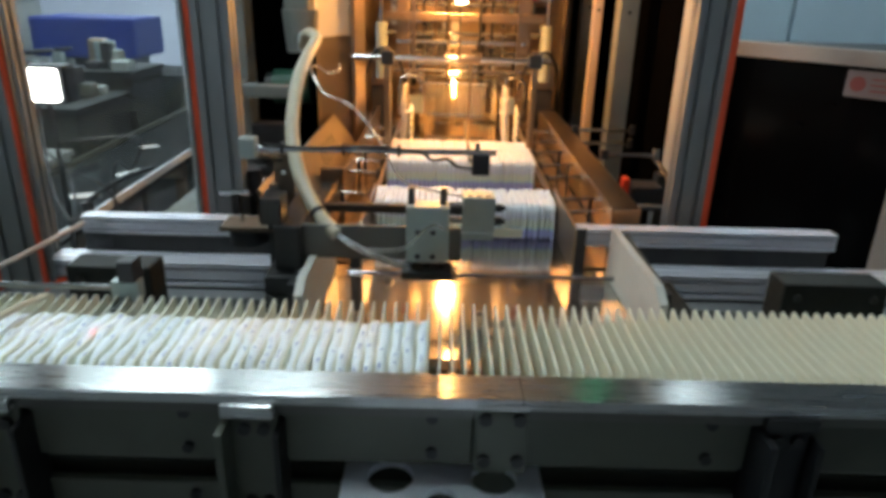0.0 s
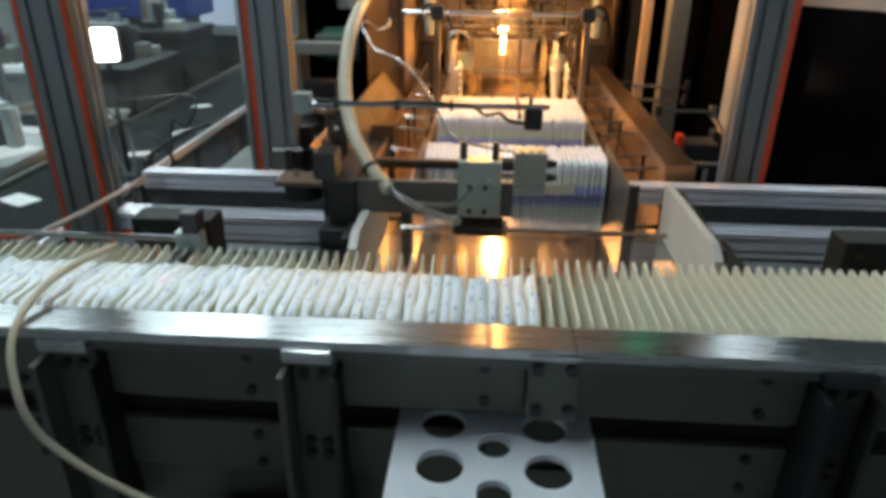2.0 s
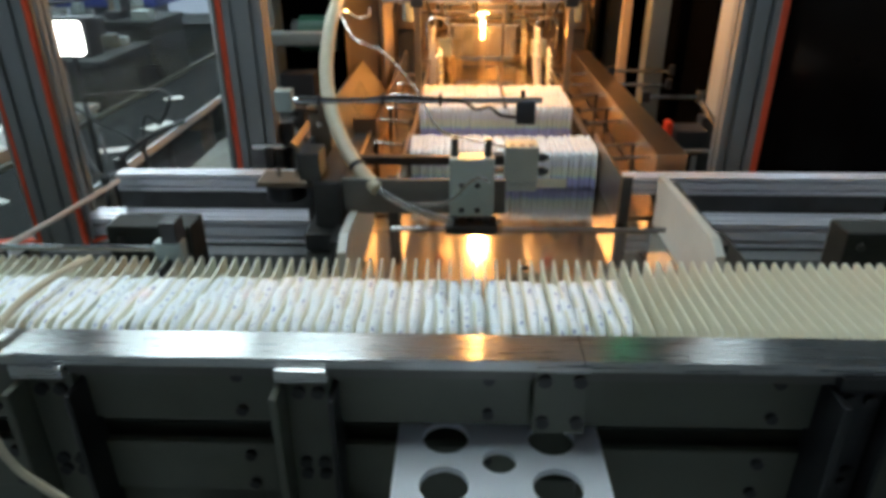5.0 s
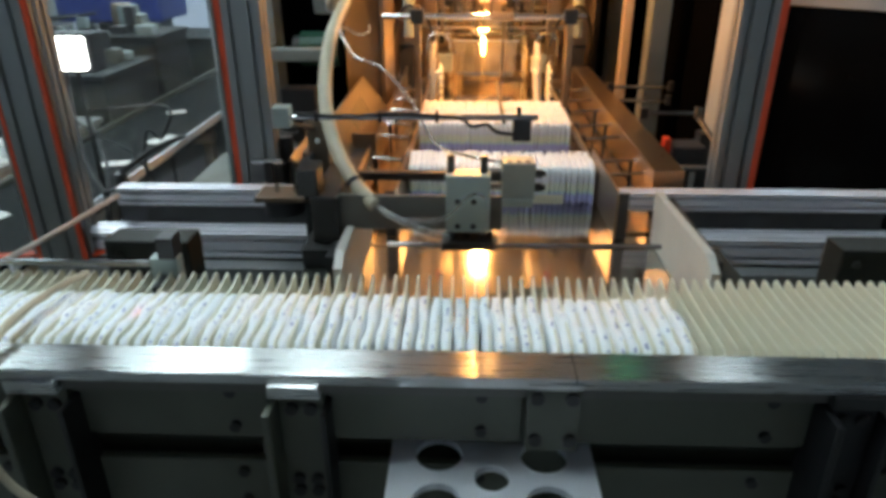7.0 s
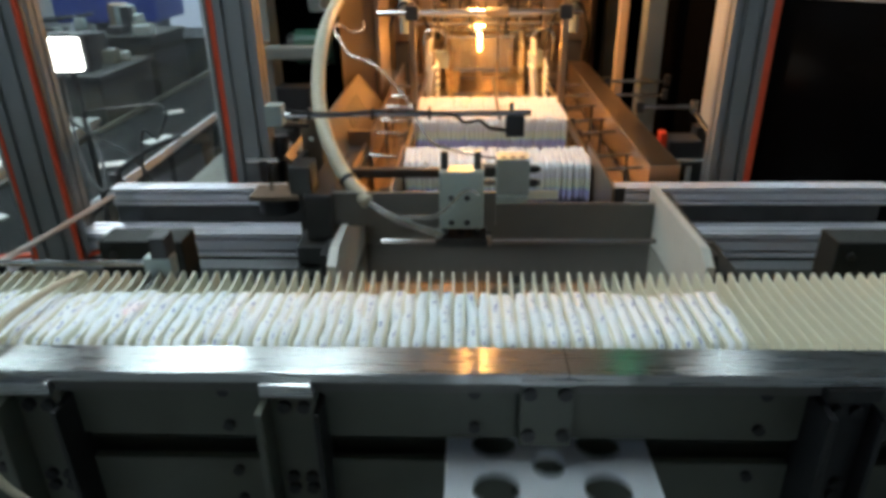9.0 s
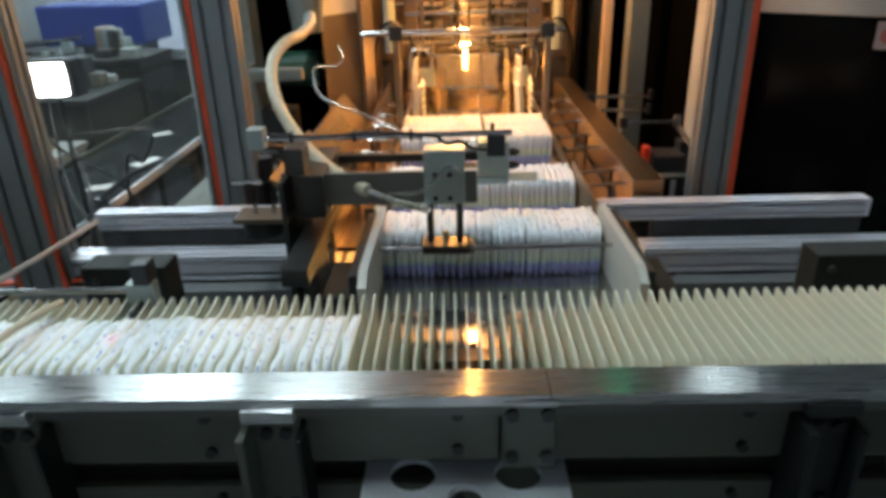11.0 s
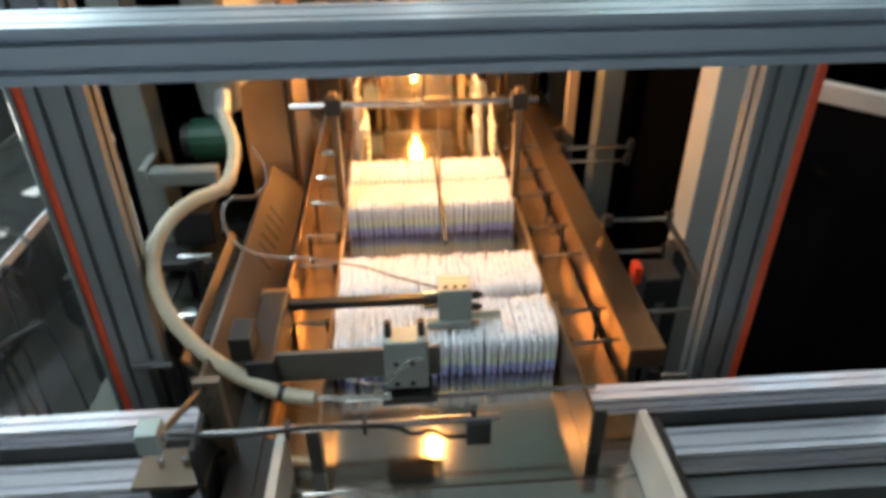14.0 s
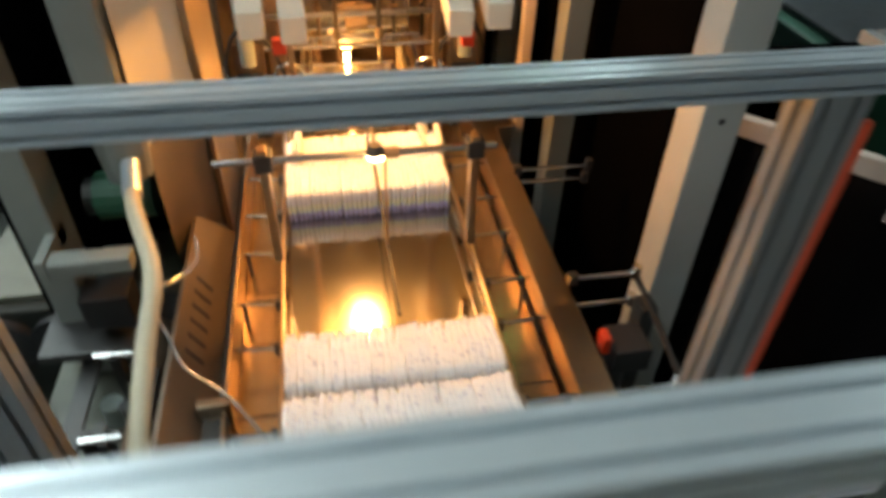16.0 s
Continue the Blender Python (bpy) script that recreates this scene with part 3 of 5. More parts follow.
for bx, sgn in ((-0.212, -1), (0.158, 1)):
    blade = thing("deck_fence", (bx, 2.2, DECK_Z), "cream stepped fence standing at the end of the deck", "fence", "deck fences")
    for k in range(3):
        bm = box(B(), -0.004, 0.004, 0, 0.09, 0, 0.165 - 0.03 * k, 0.002)
        bm.transform(pose(bx + sgn * (0.006 - 0.012 * k), 2.12 + 0.085 * (2 - k), DECK_Z, 0, -sgn * 6, sgn * 4))
        part("step", bm, CREAMPAINT, blade)


gate = thing("stop_gate", (0, 1.06, 0.90), "dark steel stop gate that rises through the deck seam", "gate")
part("plate", box(B(), -0.259, 0.246, 1.0588, 1.0612, 0.90, 0.976), PAINTS, gate)
part("top_edge", box(B(), -0.259, 0.246, 1.0586, 1.0614, 0.976, 0.979, 0.0005), ROD, gate, "bright worn top edge")


def squeeze_plate(side):
    """A white side plate that closes on the pads; side is -1 or 1."""
    xin = 0.235 if side > 0 else -0.252
    t = thing("squeeze_plate", (xin, 0.95, DECK_Z), "yellowed white plastic side plate with a dark backing angle", "side plate", "squeeze plates")
    poly = [(0.80, DECK_Z + 0.002), (0.80, DECK_Z + 0.085), (0.83, DECK_Z + 0.1), (1.095, DECK_Z + 0.092), (1.095, DECK_Z + 0.002)]
    a, b = (xin, xin + side * 0.012)
    part("plate", extrude(B(), poly, "x", min(a, b), max(a, b)), PLATE, t)
    a, b = (xin + side * 0.012, xin + side * 0.030)
    part("backing_angle", box(B(), min(a, b), max(a, b), 0.84, 1.09, DECK_Z + 0.018, DECK_Z + 0.083, 0.002), DARK, t, "dark backing angle")
    # added block that keeps amber reflections out of the gap beside the plate
    a, b = (xin + side * 0.030, xin + side * 0.074)
    part("gap_shade_block", box(B(), min(a, b), max(a, b), 0.85, 0.975, DECK_Z + 0.012, DECK_Z + 0.044, 0.002), MACHDK, t, "black block added to keep the gap behind the plate dark")
    for y in (0.88, 1.03):
        bm = B()
        cyl(bm, (xin + side * 0.031, y, DECK_Z + 0.045), (xin + side * 0.034, y, DECK_Z + 0.045), 0.006, 10)
        part("bolt", bm, ROD, t)
    return t


plate_r, plate_l = squeeze_plate(1), squeeze_plate(-1)

for side in (-1, 1):
    x = 0.172 if side > 0 else -0.206
    t = thing("channel_guide", (x, 1.3, DECK_Z), "thin steel side guide of the pad channel", "guide", "channel guides")
    a, b = sorted((x, x + side * 0.004))
    part("front_cheek", extrude(B(), [(1.10, DECK_Z + 0.001), (1.10, 1.066), (1.105, 1.071), (1.36, 1.071), (1.36, DECK_Z + 0.001)], "x", a, b), SHEET, t)
    part("front_flange", box(B(), *sorted((x + side * 0.004, x + side * 0.022)), 1.10, 1.104, DECK_Z + 0.001, 1.068), DARK, t)
    part("long_rail", box(B(), *sorted((x, x + side * 0.006)), 1.36, 2.30, 1.028, 1.046, 0.001), SHEET, t)
    for k, y in enumerate((1.364, 1.279, 1.653, 1.542, 1.80, 1.928, 2.07)):
        bx = 0.267 if side > 0 else -0.29
        bm = tube(B(), [(x + side * 0.004, y, 1.037), (x + side * 0.02, y, 1.042), (bx - side * 0.02, y, 1.046), (bx, y, 1.046)], 0.0034, 8, 5)
        part("cross_rod", bm, ROD, t, smooth=True)
        part("clamp", box(B(), *sorted((x + side * 0.004, x + side * 0.016)), y - 0.006, y + 0.006, 1.028, 1.05, 0.001), DARK, t)
        if k in (0, 2, 4):
            part("upright", cyl(B(), (bx - side * 0.012, y, DECK_Z), (bx - side * 0.012, y, 1.046), 0.004, 8), DARK, t)
# slatted guide fingers beyond the stacks
for side in (-1, 1):
    t = thing("guide_fingers", (side * 0.17, 2.28, DECK_Z), "stack of pale guide fingers flaring outward beside the channel", "guide", "guide fingers")
    for k in range(5):
        z = 1.0 + 0.022 * k
        bm = tube(B(), [(side * 0.168, 2.10, z), (side * 0.172, 2.22, z), (side * 0.20, 2.36, z)], 0.006, 8, 5)
        part("finger", bm, CREAM, t, smooth=True)
    part("finger_post", box(B(), *sorted((side * 0.178, side * 0.192)), 2.24, 2.26, DECK_Z, 1.12, 0.002), SHEET, t)

# side channels: folded steel beams and trays
bR = thing("side_beam", (0.296, 1.8, 0.9), "long folded steel side beam with bright edges, along the channel", "beam", "side beams")
part("cover", box(B(), 0.267, 0.325, 1.23, 2.36, 1.028, 1.067, 0.0015), SHEET, bR)
part("web", box(B(), 0.270, 0.276, 1.24, 2.36, DECK_Z, 1.028), SHEET, bR)
part("stand", box(B(), 0.285, 0.315, 1.3, 1.34, 0.86, 1.028), DARK, bR)
part("stand", box(B(), 0.285, 0.315, 2.2, 2.24, 0.86, 1.028), DARK, bR)
bL = thing("side_beam", (-0.3, 1.8, 0.9), "tall folded steel side cover with slots, along the channel", "beam", "side beams")
part("inner_cheek", box(B(), -0.295, -0.290, 1.12, 2.36, DECK_Z, 1.066, 0.001), SHEET, bL)
bm = extrude(B(), [(-0.310, 1.03), (-0.365, 1.13), (-0.372, 1.127), (-0.318, 1.026)], "y", 1.12, 2.30)
part("sloped_cover", bm, DULLST, bL)
part("web", box(B(), -0.318, -0.310, 1.12, 2.30, 0.90, 1.03), SHEET, bL)
for k in range(6):
    bm = box(B(), -0.022, 0.022, -0.005, 0.005, -0.0006, 0.0006, 0.0005)
    bm.transform(Matrix.Translation((-0.342, 1.50 + 0.035 * k, 1.0885)) @ Matrix.Rotation(radians(61), 4, "Y"))
    part("slot", bm, BLACK, bL, "dark slot in the cover")
# ---- side rails (profiles) ----
def side_rail(x0, x1, y0, y1, z0, z1, label, nu, nv):
    t = thing("slide_rail", ((x0 + x1) / 2, (y0 + y1) / 2, z0), label, "rail", "slide rails")
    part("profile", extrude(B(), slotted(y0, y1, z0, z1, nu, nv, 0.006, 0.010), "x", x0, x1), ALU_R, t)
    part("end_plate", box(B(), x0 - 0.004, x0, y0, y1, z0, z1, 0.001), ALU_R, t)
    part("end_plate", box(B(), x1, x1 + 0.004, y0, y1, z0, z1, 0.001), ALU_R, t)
    return t


RL = "slotted aluminium slide rail beside the deck"
side_rail(0.178, 0.66, 1.138, 1.168, 1.023, 1.055, RL, 1, 2)
side_rail(0.262, 0.86, 1.084, 1.136, 0.945, 0.990, RL, 2, 2)
side_rail(-0.72, -0.33, 1.138, 1.168, 1.023, 1.055, RL, 1, 2)
side_rail(-0.80, -0.30, 1.084, 1.136, 0.945, 0.990, RL, 2, 2)
for sx0, sx1 in ((-0.84, -0.29), (0.275, 0.95)):
    t = thing("rail_support", ((sx0 + sx1) / 2, 0.98, 0), "dark grey support table under the slide rails", "support")
    part("table", box(B(), sx0, sx1, 0.80, 1.18, 0.87, 0.898, 0.002), DARK, t)
    rx0, rx1 = (-0.72, -0.335) if sx0 < 0 else (0.285, 0.655)
    part("riser", box(B(), rx0, rx1, 1.1405, 1.168, 0.898, 1.023, 0.002), DARK, t)
    part("riser", box(B(), sx0 + 0.04, sx1 - 0.09, 1.086, 1.134, 0.898, 0.945, 0.002), DARK, t)
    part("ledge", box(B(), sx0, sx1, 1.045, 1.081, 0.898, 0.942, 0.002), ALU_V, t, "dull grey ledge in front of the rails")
    part("front_strip", box(B(), sx0, sx1, 0.80, 0.83, 0.898, 1.018, 0.001), ALU, t)
    for x in (sx0 + 0.04, sx1 - 0.04):
        part("leg", box(B(), x - 0.025, x + 0.025, 0.9, 0.95, 0, 0.87, 0.003), PAINTD, t)
for a, b in ((-0.592, -0.473), (0.421, 0.57)):
    t = thing("drive_cover", ((a + b) / 2, 0.82, 0.995), "oily black drive cover standing on the support table", "cover", "drive covers")
    part("cover", box(B(), a, b, 0.84, 0.89, 0.898, 1.085, 0.003), MACHDK, t)
    bolt(t, a + 0.02, 0.84, 1.065)
    bolt(t, b - 0.02, 0.84, 1.065)
sb = thing("side_bar", (-0.72, 0.9, 1.03), "thin tan bar running along the guard pane", "bar")
part("bar", tube(B(), [(-0.80, 0.62, 1.045), (-0.735, 0.9, 1.05), (-0.70, 1.10, 1.055)], 0.0045, 8), FRAMETAN, sb, smooth=True)

# ---- pusher unit over the deck ----
GX, GY = -0.085, 0.9
unit = thing("pusher_unit", (GX, GY, 1.06), "grey pneumatic pusher with guide rods, arm and second cylinder", "pusher")
body = part("cylinder_body", box(B(), -0.116, -0.054, 0.878, 0.914, 1.088, 1.172, 0.003), GREYCAST, unit)
for x in (-0.099, -0.077):
    for z in (1.135, 1.098):
        bm = cyl(B(), (x, 0.8785, z), (x, 0.8765, z), 0.0042, 10)
        part("screw_hole", bm, BLACK, body)
FOOT = []
for x in (-0.109, -0.063):
    FOOT.append(part("guide_rod", cyl(B(), (x, 0.896, 1.065), (x, 0.896, 1.196), 0.0052), DARK, unit))
FOOT.append(part("piston_rod", cyl(B(), (-0.086, 0.896, 1.068), (-0.086, 0.896, 1.09), 0.0045), ROD, unit))
FOOT.append(part("foot_plate", box(B(), -0.122, -0.048, 0.872, 0.918, 1.062, 1.074, 0.002), DARK, unit))
FOOT.append(part("gate_rod", cyl(B(), (-0.20, 0.882, 1.068), (0.19, 0.882, 1.068), 0.0035), ROD, unit))
FOOT.append(part("tie_block", box(B(), -0.05, -0.042, 0.874, 0.89, 1.062, 1.08, 0.001), ROD, unit))
for z in (1.11, 1.083):
    part("cross_shaft", cyl(B(), (-0.054, 1.06, z + 0.01), (-0.02, 1.06, z + 0.01), 0.005), ROD, unit)
c2 = part("second_cylinder", box(B(), -0.03, 0.024, 1.04, 1.085, 1.078, 1.139, 0.003), GREYCAST, unit)
for x in (-0.018, -0.003, 0.012):
    bm = B()
    cyl(bm, (x, 1.05, 1.1388), (x, 1.05, 1.1402), 0.0045, 10)
    part("screw_hole", bm, BLACK, c2)
for z in (1.118, 1.094):
    bm = B()
    cyl(bm, (0.024, 1.055, z), (0.036, 1.055, z), 0.007, 12)
    cyl(bm, (0.036, 1.055, z), (0.042, 1.055, z), 0.0045, 8)
    part("air_fitting", bm, BLACK, unit, "black air fitting")
part("arm_plate", box(B(), -0.29, -0.035, 0.918, 0.926, 1.075, 1.128, 0.002), PAINTS, unit, "flat dark grey arm plate")
part("arm_bar", box(B(), -0.28, -0.03, 1.052, 1.068, 1.104, 1.118, 0.002), DARK, unit, "dark flat bar to the second cylinder")
part("link", box(B(), -0.05, 0.022, 1.035, 1.05, 1.066, 1.078, 0.001), GREYCAST, unit)
part("pressing_strip", box(B(), 0.0, 0.075, 1.062, 1.066, 1.062, 1.078, 0.001), CREAM, unit, "pale pressing strip")
part("carriage", box(B(), -0.312, -0.272, 0.90, 1.075, 1.06, 1.13, 0.004), DARK, unit, "dark carriage block")
part("carriage_cap", box(B(), -0.330, -0.300, 0.905, 0.955, 1.13, 1.17, 0.002), DARK, unit)
bm = tube(B(), [(-0.058, 0.885, 1.135), (-0.08, 0.865, 1.15), (-0.12, 0.862, 1.115), (-0.17, 0.885, 1.105)], 0.003, 8)
part("air_line", bm, CLEARTUBE, unit, "thin clear air line", smooth=True)

# slide of the carriage, on the left
sl = thing("carriage_slide", (-0.30, 1.1, 0.9), "dark linear slide carrying the pusher beside the channel", "slide")
part("rail", box(B(), -0.325, -0.285, 0.88, 1.40, 1.03, 1.058, 0.002), DARK, sl)
part("stand", box(B(), -0.32, -0.295, 0.985, 1.085, 0.898, 1.03), DARK, sl)
part("stop", box(B(), -0.33, -0.28, 1.395, 1.41, 0.99, 1.09, 0.002), SHEET, sl)

# sensor arm
sn = thing("sensor_arm", (-0.344, 0.95, 1.0), "slim sensor arm with black photocell and tied cable", "sensor")
part("clamp", box(B(), -0.362, -0.338, 0.93, 0.955, 1.222, 1.252, 0.002), GREYCAST, sn)
part("hanger", cyl(B(), (-0.35, 0.95, 1.225), (-0.333, 1.062, 1.19), 0.004, 8), DARK, sn)
part("back_plate", box(B(), -0.345, -0.312, 1.06, 1.072, 1.0, 1.2, 0.002), DULLST, sn, "brown steel mounting plate")
for z in (1.08, 1.12, 1.17):
    bolt(sn, -0.328, 1.06, z, r=0.005, material=ROD)
part("foot", box(B(), -0.348, -0.326, 1.073, 1.083, 0.898, 1.08, 0.002), DARK, sn)
part("arm", cyl(B(), (-0.34, 0.942, 1.236), (0.012, 0.942, 1.238), 0.0042), ROD, sn)
part("photocell", box(B(), -0.023, 0.003, 0.934, 0.951, 1.205, 1.236, 0.002), BLACK, sn)
part("screw", cyl(B(), (-0.015, 0.942, 1.236), (-0.015, 0.942, 1.252), 0.003), DARK, sn)
part("cable", tube(B(), [(-0.33, 0.938, 1.243), (-0.26, 0.936, 1.239), (-0.19, 0.937, 1.243), (-0.12, 0.937, 1.24), (-0.095, 0.936, 1.236), (-0.08, 0.936, 1.226), (-0.06, 0.936, 1.229), (-0.045, 0.937, 1.218), (-0.022, 0.94, 1.214)], 0.0024, 8), CABLE, sn, smooth=True)
for x in (-0.30, -0.21, -0.13):
    part("cable_tie", box(B(), x - 0.002, x + 0.002, 0.934, 0.948, 1.231, 1.246), BLACK, sn)

# puck on a bracket, left of the slide
pk = thing("rubber_puck", (-0.385, 1.02, 1.03), "black rubber puck under a small steel bracket", "buffer")
part("puck", cyl(B(), (-0.385, 1.03, 1.058), (-0.385, 1.03, 1.082), 0.032, 24), BLACK, pk)
part("bracket", box(B(), -0.425, -0.335, 1.0, 1.06, 1.083, 1.091, 0.001), DULLST, pk)
part("bracket_web", box(B(), -0.345, -0.337, 1.0, 1.06, 0.898, 1.15, 0.001), DARK, pk)
for x in (-0.395, -0.365):
    bm = cyl(B(), (x, 1.03, 1.091), (x, 1.03, 1.105), 0.004, 8)
    part("stud", bm, ROD, pk)
# long brown plates on the left
lp = thing("chain_guard", (-0.40, 1.6, 0.9), "brownish folded steel chain guard beside the channel", "guard")
bm = extrude(B(), [(-0.365, 1.02), (-0.425, 1.085), (-0.43, 1.08), (-0.372, 1.014)], "y", 1.24, 1.62)
part("cover", bm, DULLST, lp)
part("foot", box(B(), -0.42, -0.40, 1.3, 1.5, 0.6, 1.07), DARK, lp)

# ---- crossbar with centre guide, work lamp ----
xb = thing("crossbar", (-0.05, 1.757, 1.0), "round steel crossbar with clamps and a hanging centre guide", "crossbar")
part("bar", cyl(B(), (-0.30, 1.757, 1.289), (0.205, 1.757, 1.289), 0.007, 16), ROD, xb)
for x in (-0.213, 0.165):
    part("clamp_post", box(B(), x - 0.008, x + 0.008, 1.745, 1.769, 1.067, 1.315, 0.002), SHEET, xb)
    part("clamp", box(B(), x - 0.016, x + 0.016, 1.74, 1.774, 1.272, 1.306, 0.002), DARK, xb)
part("boss", cyl(B(), (-0.03, 1.757, 1.289), (0.025, 1.757, 1.289), 0.011, 16), SHEET, xb)
part("centre_guide", box(B(), -0.0025, 0.0025, 1.755, 1.76, 1.075, 1.282), SHEET, xb)
# dark strip for the shadow of the centre guide along the channel
part("guide_shadow_strip", box(B(), -0.003, 0.003, 1.56, 2.05, 1.070, 1.078, 0.001), DARK, xb)

def work_lamp(x, y, z, power, label):
    """A warm lamp that hangs from the hood over the channel and shines down on it."""
    t = thing("work_lamp", (x, y, z), label, "lamp", "work lamps")
    part("bulb", cyl(B(), (x, y - 0.02, z - 0.012), (x, y + 0.03, z + 0.004), 0.02, 16), WARMGLOW, t, "glowing warm bulb")
    part("socket", cyl(B(), (x, y + 0.03, z + 0.004), (x, y + 0.075, z + 0.018), 0.024, 16), SHEET, t)
    part("stem", cyl(B(), (x, y + 0.06, z + 0.02), (x, y + 0.06, 1.9), 0.006, 10), SHEET, t)
    data = bpy.data.lights.new("warm_lamp", "POINT")
    data.energy, data.color, data.shadow_soft_size = power, WARM, 0.02
    new("warm_lamp", data).location = (x, y - 0.055, z - 0.03)


lamp = thing("work_lamp", (-0.03, 1.6, 1.3), "small warm work lamp on a stem above the channel, lit", "lamp", "work lamps")
part("glass", cyl(B(), (-0.033, 1.52, 1.430), (-0.033, 1.52, 1.436), 0.012, 16), WARMGLOW, lamp, "glowing warm lamp face turned down")
part("housing", cyl(B(), (-0.033, 1.52, 1.436), (-0.033, 1.52, 1.450), 0.014, 16, 0.009), DULLST, lamp)
part("stem", tube(B(), [(-0.033, 1.52, 1.448), (-0.033, 1.6, 1.44), (-0.03, 1.72, 1.36), (-0.03, 1.757, 1.296)], 0.0025, 8), DULLST, lamp, smooth=True)
near = bpy.data.lights.new("warm_lamp_near", "POINT")
near.energy, near.color, near.shadow_soft_size = 1.0, WARM, 0.014
new("warm_lamp_near", near).location = (-0.033, 1.52, 1.412)
work_lamp(-0.04, 2.22, 1.56, 25.0, "warm work lamp hanging over the channel, lit")
chute_lamp = thing("chute_lamp", (-0.03, 2.54, 0.982), "slim warm lamp standing inside the acrylic chute, lit", "lamp", "work lamps")
part("tube", box(B(), -0.037, -0.023, 2.535, 2.545, 1.075, 1.135, 0.003), WARMGLOW, chute_lamp, "glowing warm tube")
part("holder", box(B(), -0.04, -0.02, 2.532, 2.548, 0.982, 1.075, 0.002), SHEET, chute_lamp)
glow = bpy.data.lights.new("warm_lamp_chute", "POINT")
glow.energy, glow.color, glow.shadow_soft_size = 5.0, WARM, 0.02
new("warm_lamp_chute", glow).location = (-0.03, 2.505, 1.115)

# ---- far machine ----
fm = thing("wrapping_head", (0, 2.7, 0.9), "steel wrapping head with acrylic chute and crossbars, lit amber", "machine")
part("table", box(B(), -0.42, 0.42, 2.36, 4.0, 0.9, 0.975, 0.004), SHEET, fm)
a = part("chute_front", box(B(), -0.135, 0.085, 2.46, 2.466, 1.02, 1.13, 0.002), ACRYL, fm, "clear acrylic chute wall")
part("chute_lip", box(B(), -0.125, 0.075, 2.452, 2.458, 1.02, 1.03, 0.001), ROD, fm)
part("chute_rim", box(B(), -0.15, 0.095, 2.47, 2.48, 1.13, 1.138, 0.001), ROD, fm)
for s in (-1, 1):
    part("chute_side", box(B(), *sorted((s * 0.115, s * 0.121)), 2.46, 2.62, 1.0, 1.10, 0.001), ACRYL, fm)
    part("tower", box(B(), *sorted((s * 0.20, s * 0.245)), 2.55, 2.62, 0.975, 1.55, 0.003), SHEET, fm)
    part("tower_foot", box(B(), *sorted((s * 0.19, s * 0.255)), 2.50, 2.64, 0.975, 1.0, 0.003), SHEET, fm)
    part("piston", cyl(B(), (s * 0.165, 2.52, 1.06), (s * 0.165, 2.70, 1.06), 0.022, 16), SHEET, fm)
    part("block", box(B(), *sorted((s * 0.14, s * 0.19)), 2.44, 2.49, 1.03, 1.09, 0.003), GREYCAST, fm)
    for wx, wz in ((0.135, 1.49), (0.20, 1.50)):
        bm = box(B(), -0.021, 0.021, 0, 0.62, -0.004, 0.045, 0.004)
        bm.transform(pose(s * wx, 1.78, wz, 9, 0, -s * 3))
        part("hopper_wing", bm, CREAMPAINT, fm, "cream sloping wing")
    part("wing_hanger", box(B(), *sorted((s * 0.16, s * 0.172)), 2.2, 2.22, 1.2, 1.9), SHEET, fm)
    part("red_stop", box(B(), *sorted((s * 0.155, s * 0.178)), 1.86, 1.876, 1.435, 1.462, 0.002), RED, fm)
    part("valve", box(B(), *sorted((s * 0.26, s * 0.33)), 2.48, 2.56, 0.975, 1.12, 0.004), DARK, fm)
    part("bent_pipe", tube(B(), [(s * 0.15, 2.42, 1.10), (s * 0.15, 2.42, 1.145), (s * 0.185, 2.42, 1.165), (s * 0.22, 2.42, 1.145), (s * 0.22, 2.42, 1.06)], 0.006, 8), ROD, fm, smooth=True)
for k, (y, z, w, r) in enumerate(((2.50, 1.175, 0.30, 0.008), (2.50, 1.20, 0.19, 0.006), (2.56, 1.30, 0.30, 0.009), (2.60, 1.40, 0.26, 0.008), (2.58, 1.235, 0.25, 0.006), (2.66, 1.48, 0.28, 0.009), (2.75, 1.36, 0.24, 0.008), (2.62, 1.14, 0.24, 0.007))):
    part("crossbar", cyl(B(), (-w, y, z), (w - 0.02, y, z), r, 12), ROD, fm)
for k in range(26):
    rnd = random.Random(90 + k)
    x, y, z = rnd.uniform(-0.3, 0.3), rnd.uniform(2.55, 3.1), rnd.uniform(1.08, 1.5)
    w, d, h = rnd.uniform(0.012, 0.05), rnd.uniform(0.01, 0.05), rnd.uniform(0.01, 0.05)
    part("fitting", box(B(), x - w, x + w, y - d, y + d, z - h, z + h, 0.003), rnd.choice((SHEET, SHEET, GREYCAST, ROD, DARK, CREAMPAINT)), fm)
part("top_plate", box(B(), -0.06, 0.05, 2.56, 2.60, 1.19, 1.26, 0.003), SHEET, fm)
part("top_guide", box(B(), -0.07, 0.06, 2.545, 2.556, 1.16, 1.19, 0.002), ROD, fm)
# throat behind the chute: a rising plate with flared walls
part("throat_plate", extrude(B(), [(2.58, 0.99), (3.05, 1.10), (3.05, 1.106), (2.58, 0.996)], "x", -0.10, 0.085), STEEL, fm, "shiny rising plate")
part("throat_seam", extrude(B(), [(2.58, 0.997), (3.05, 1.107), (3.05, 1.109), (2.58, 0.999)], "x", -0.009, -0.005), DARK, fm)
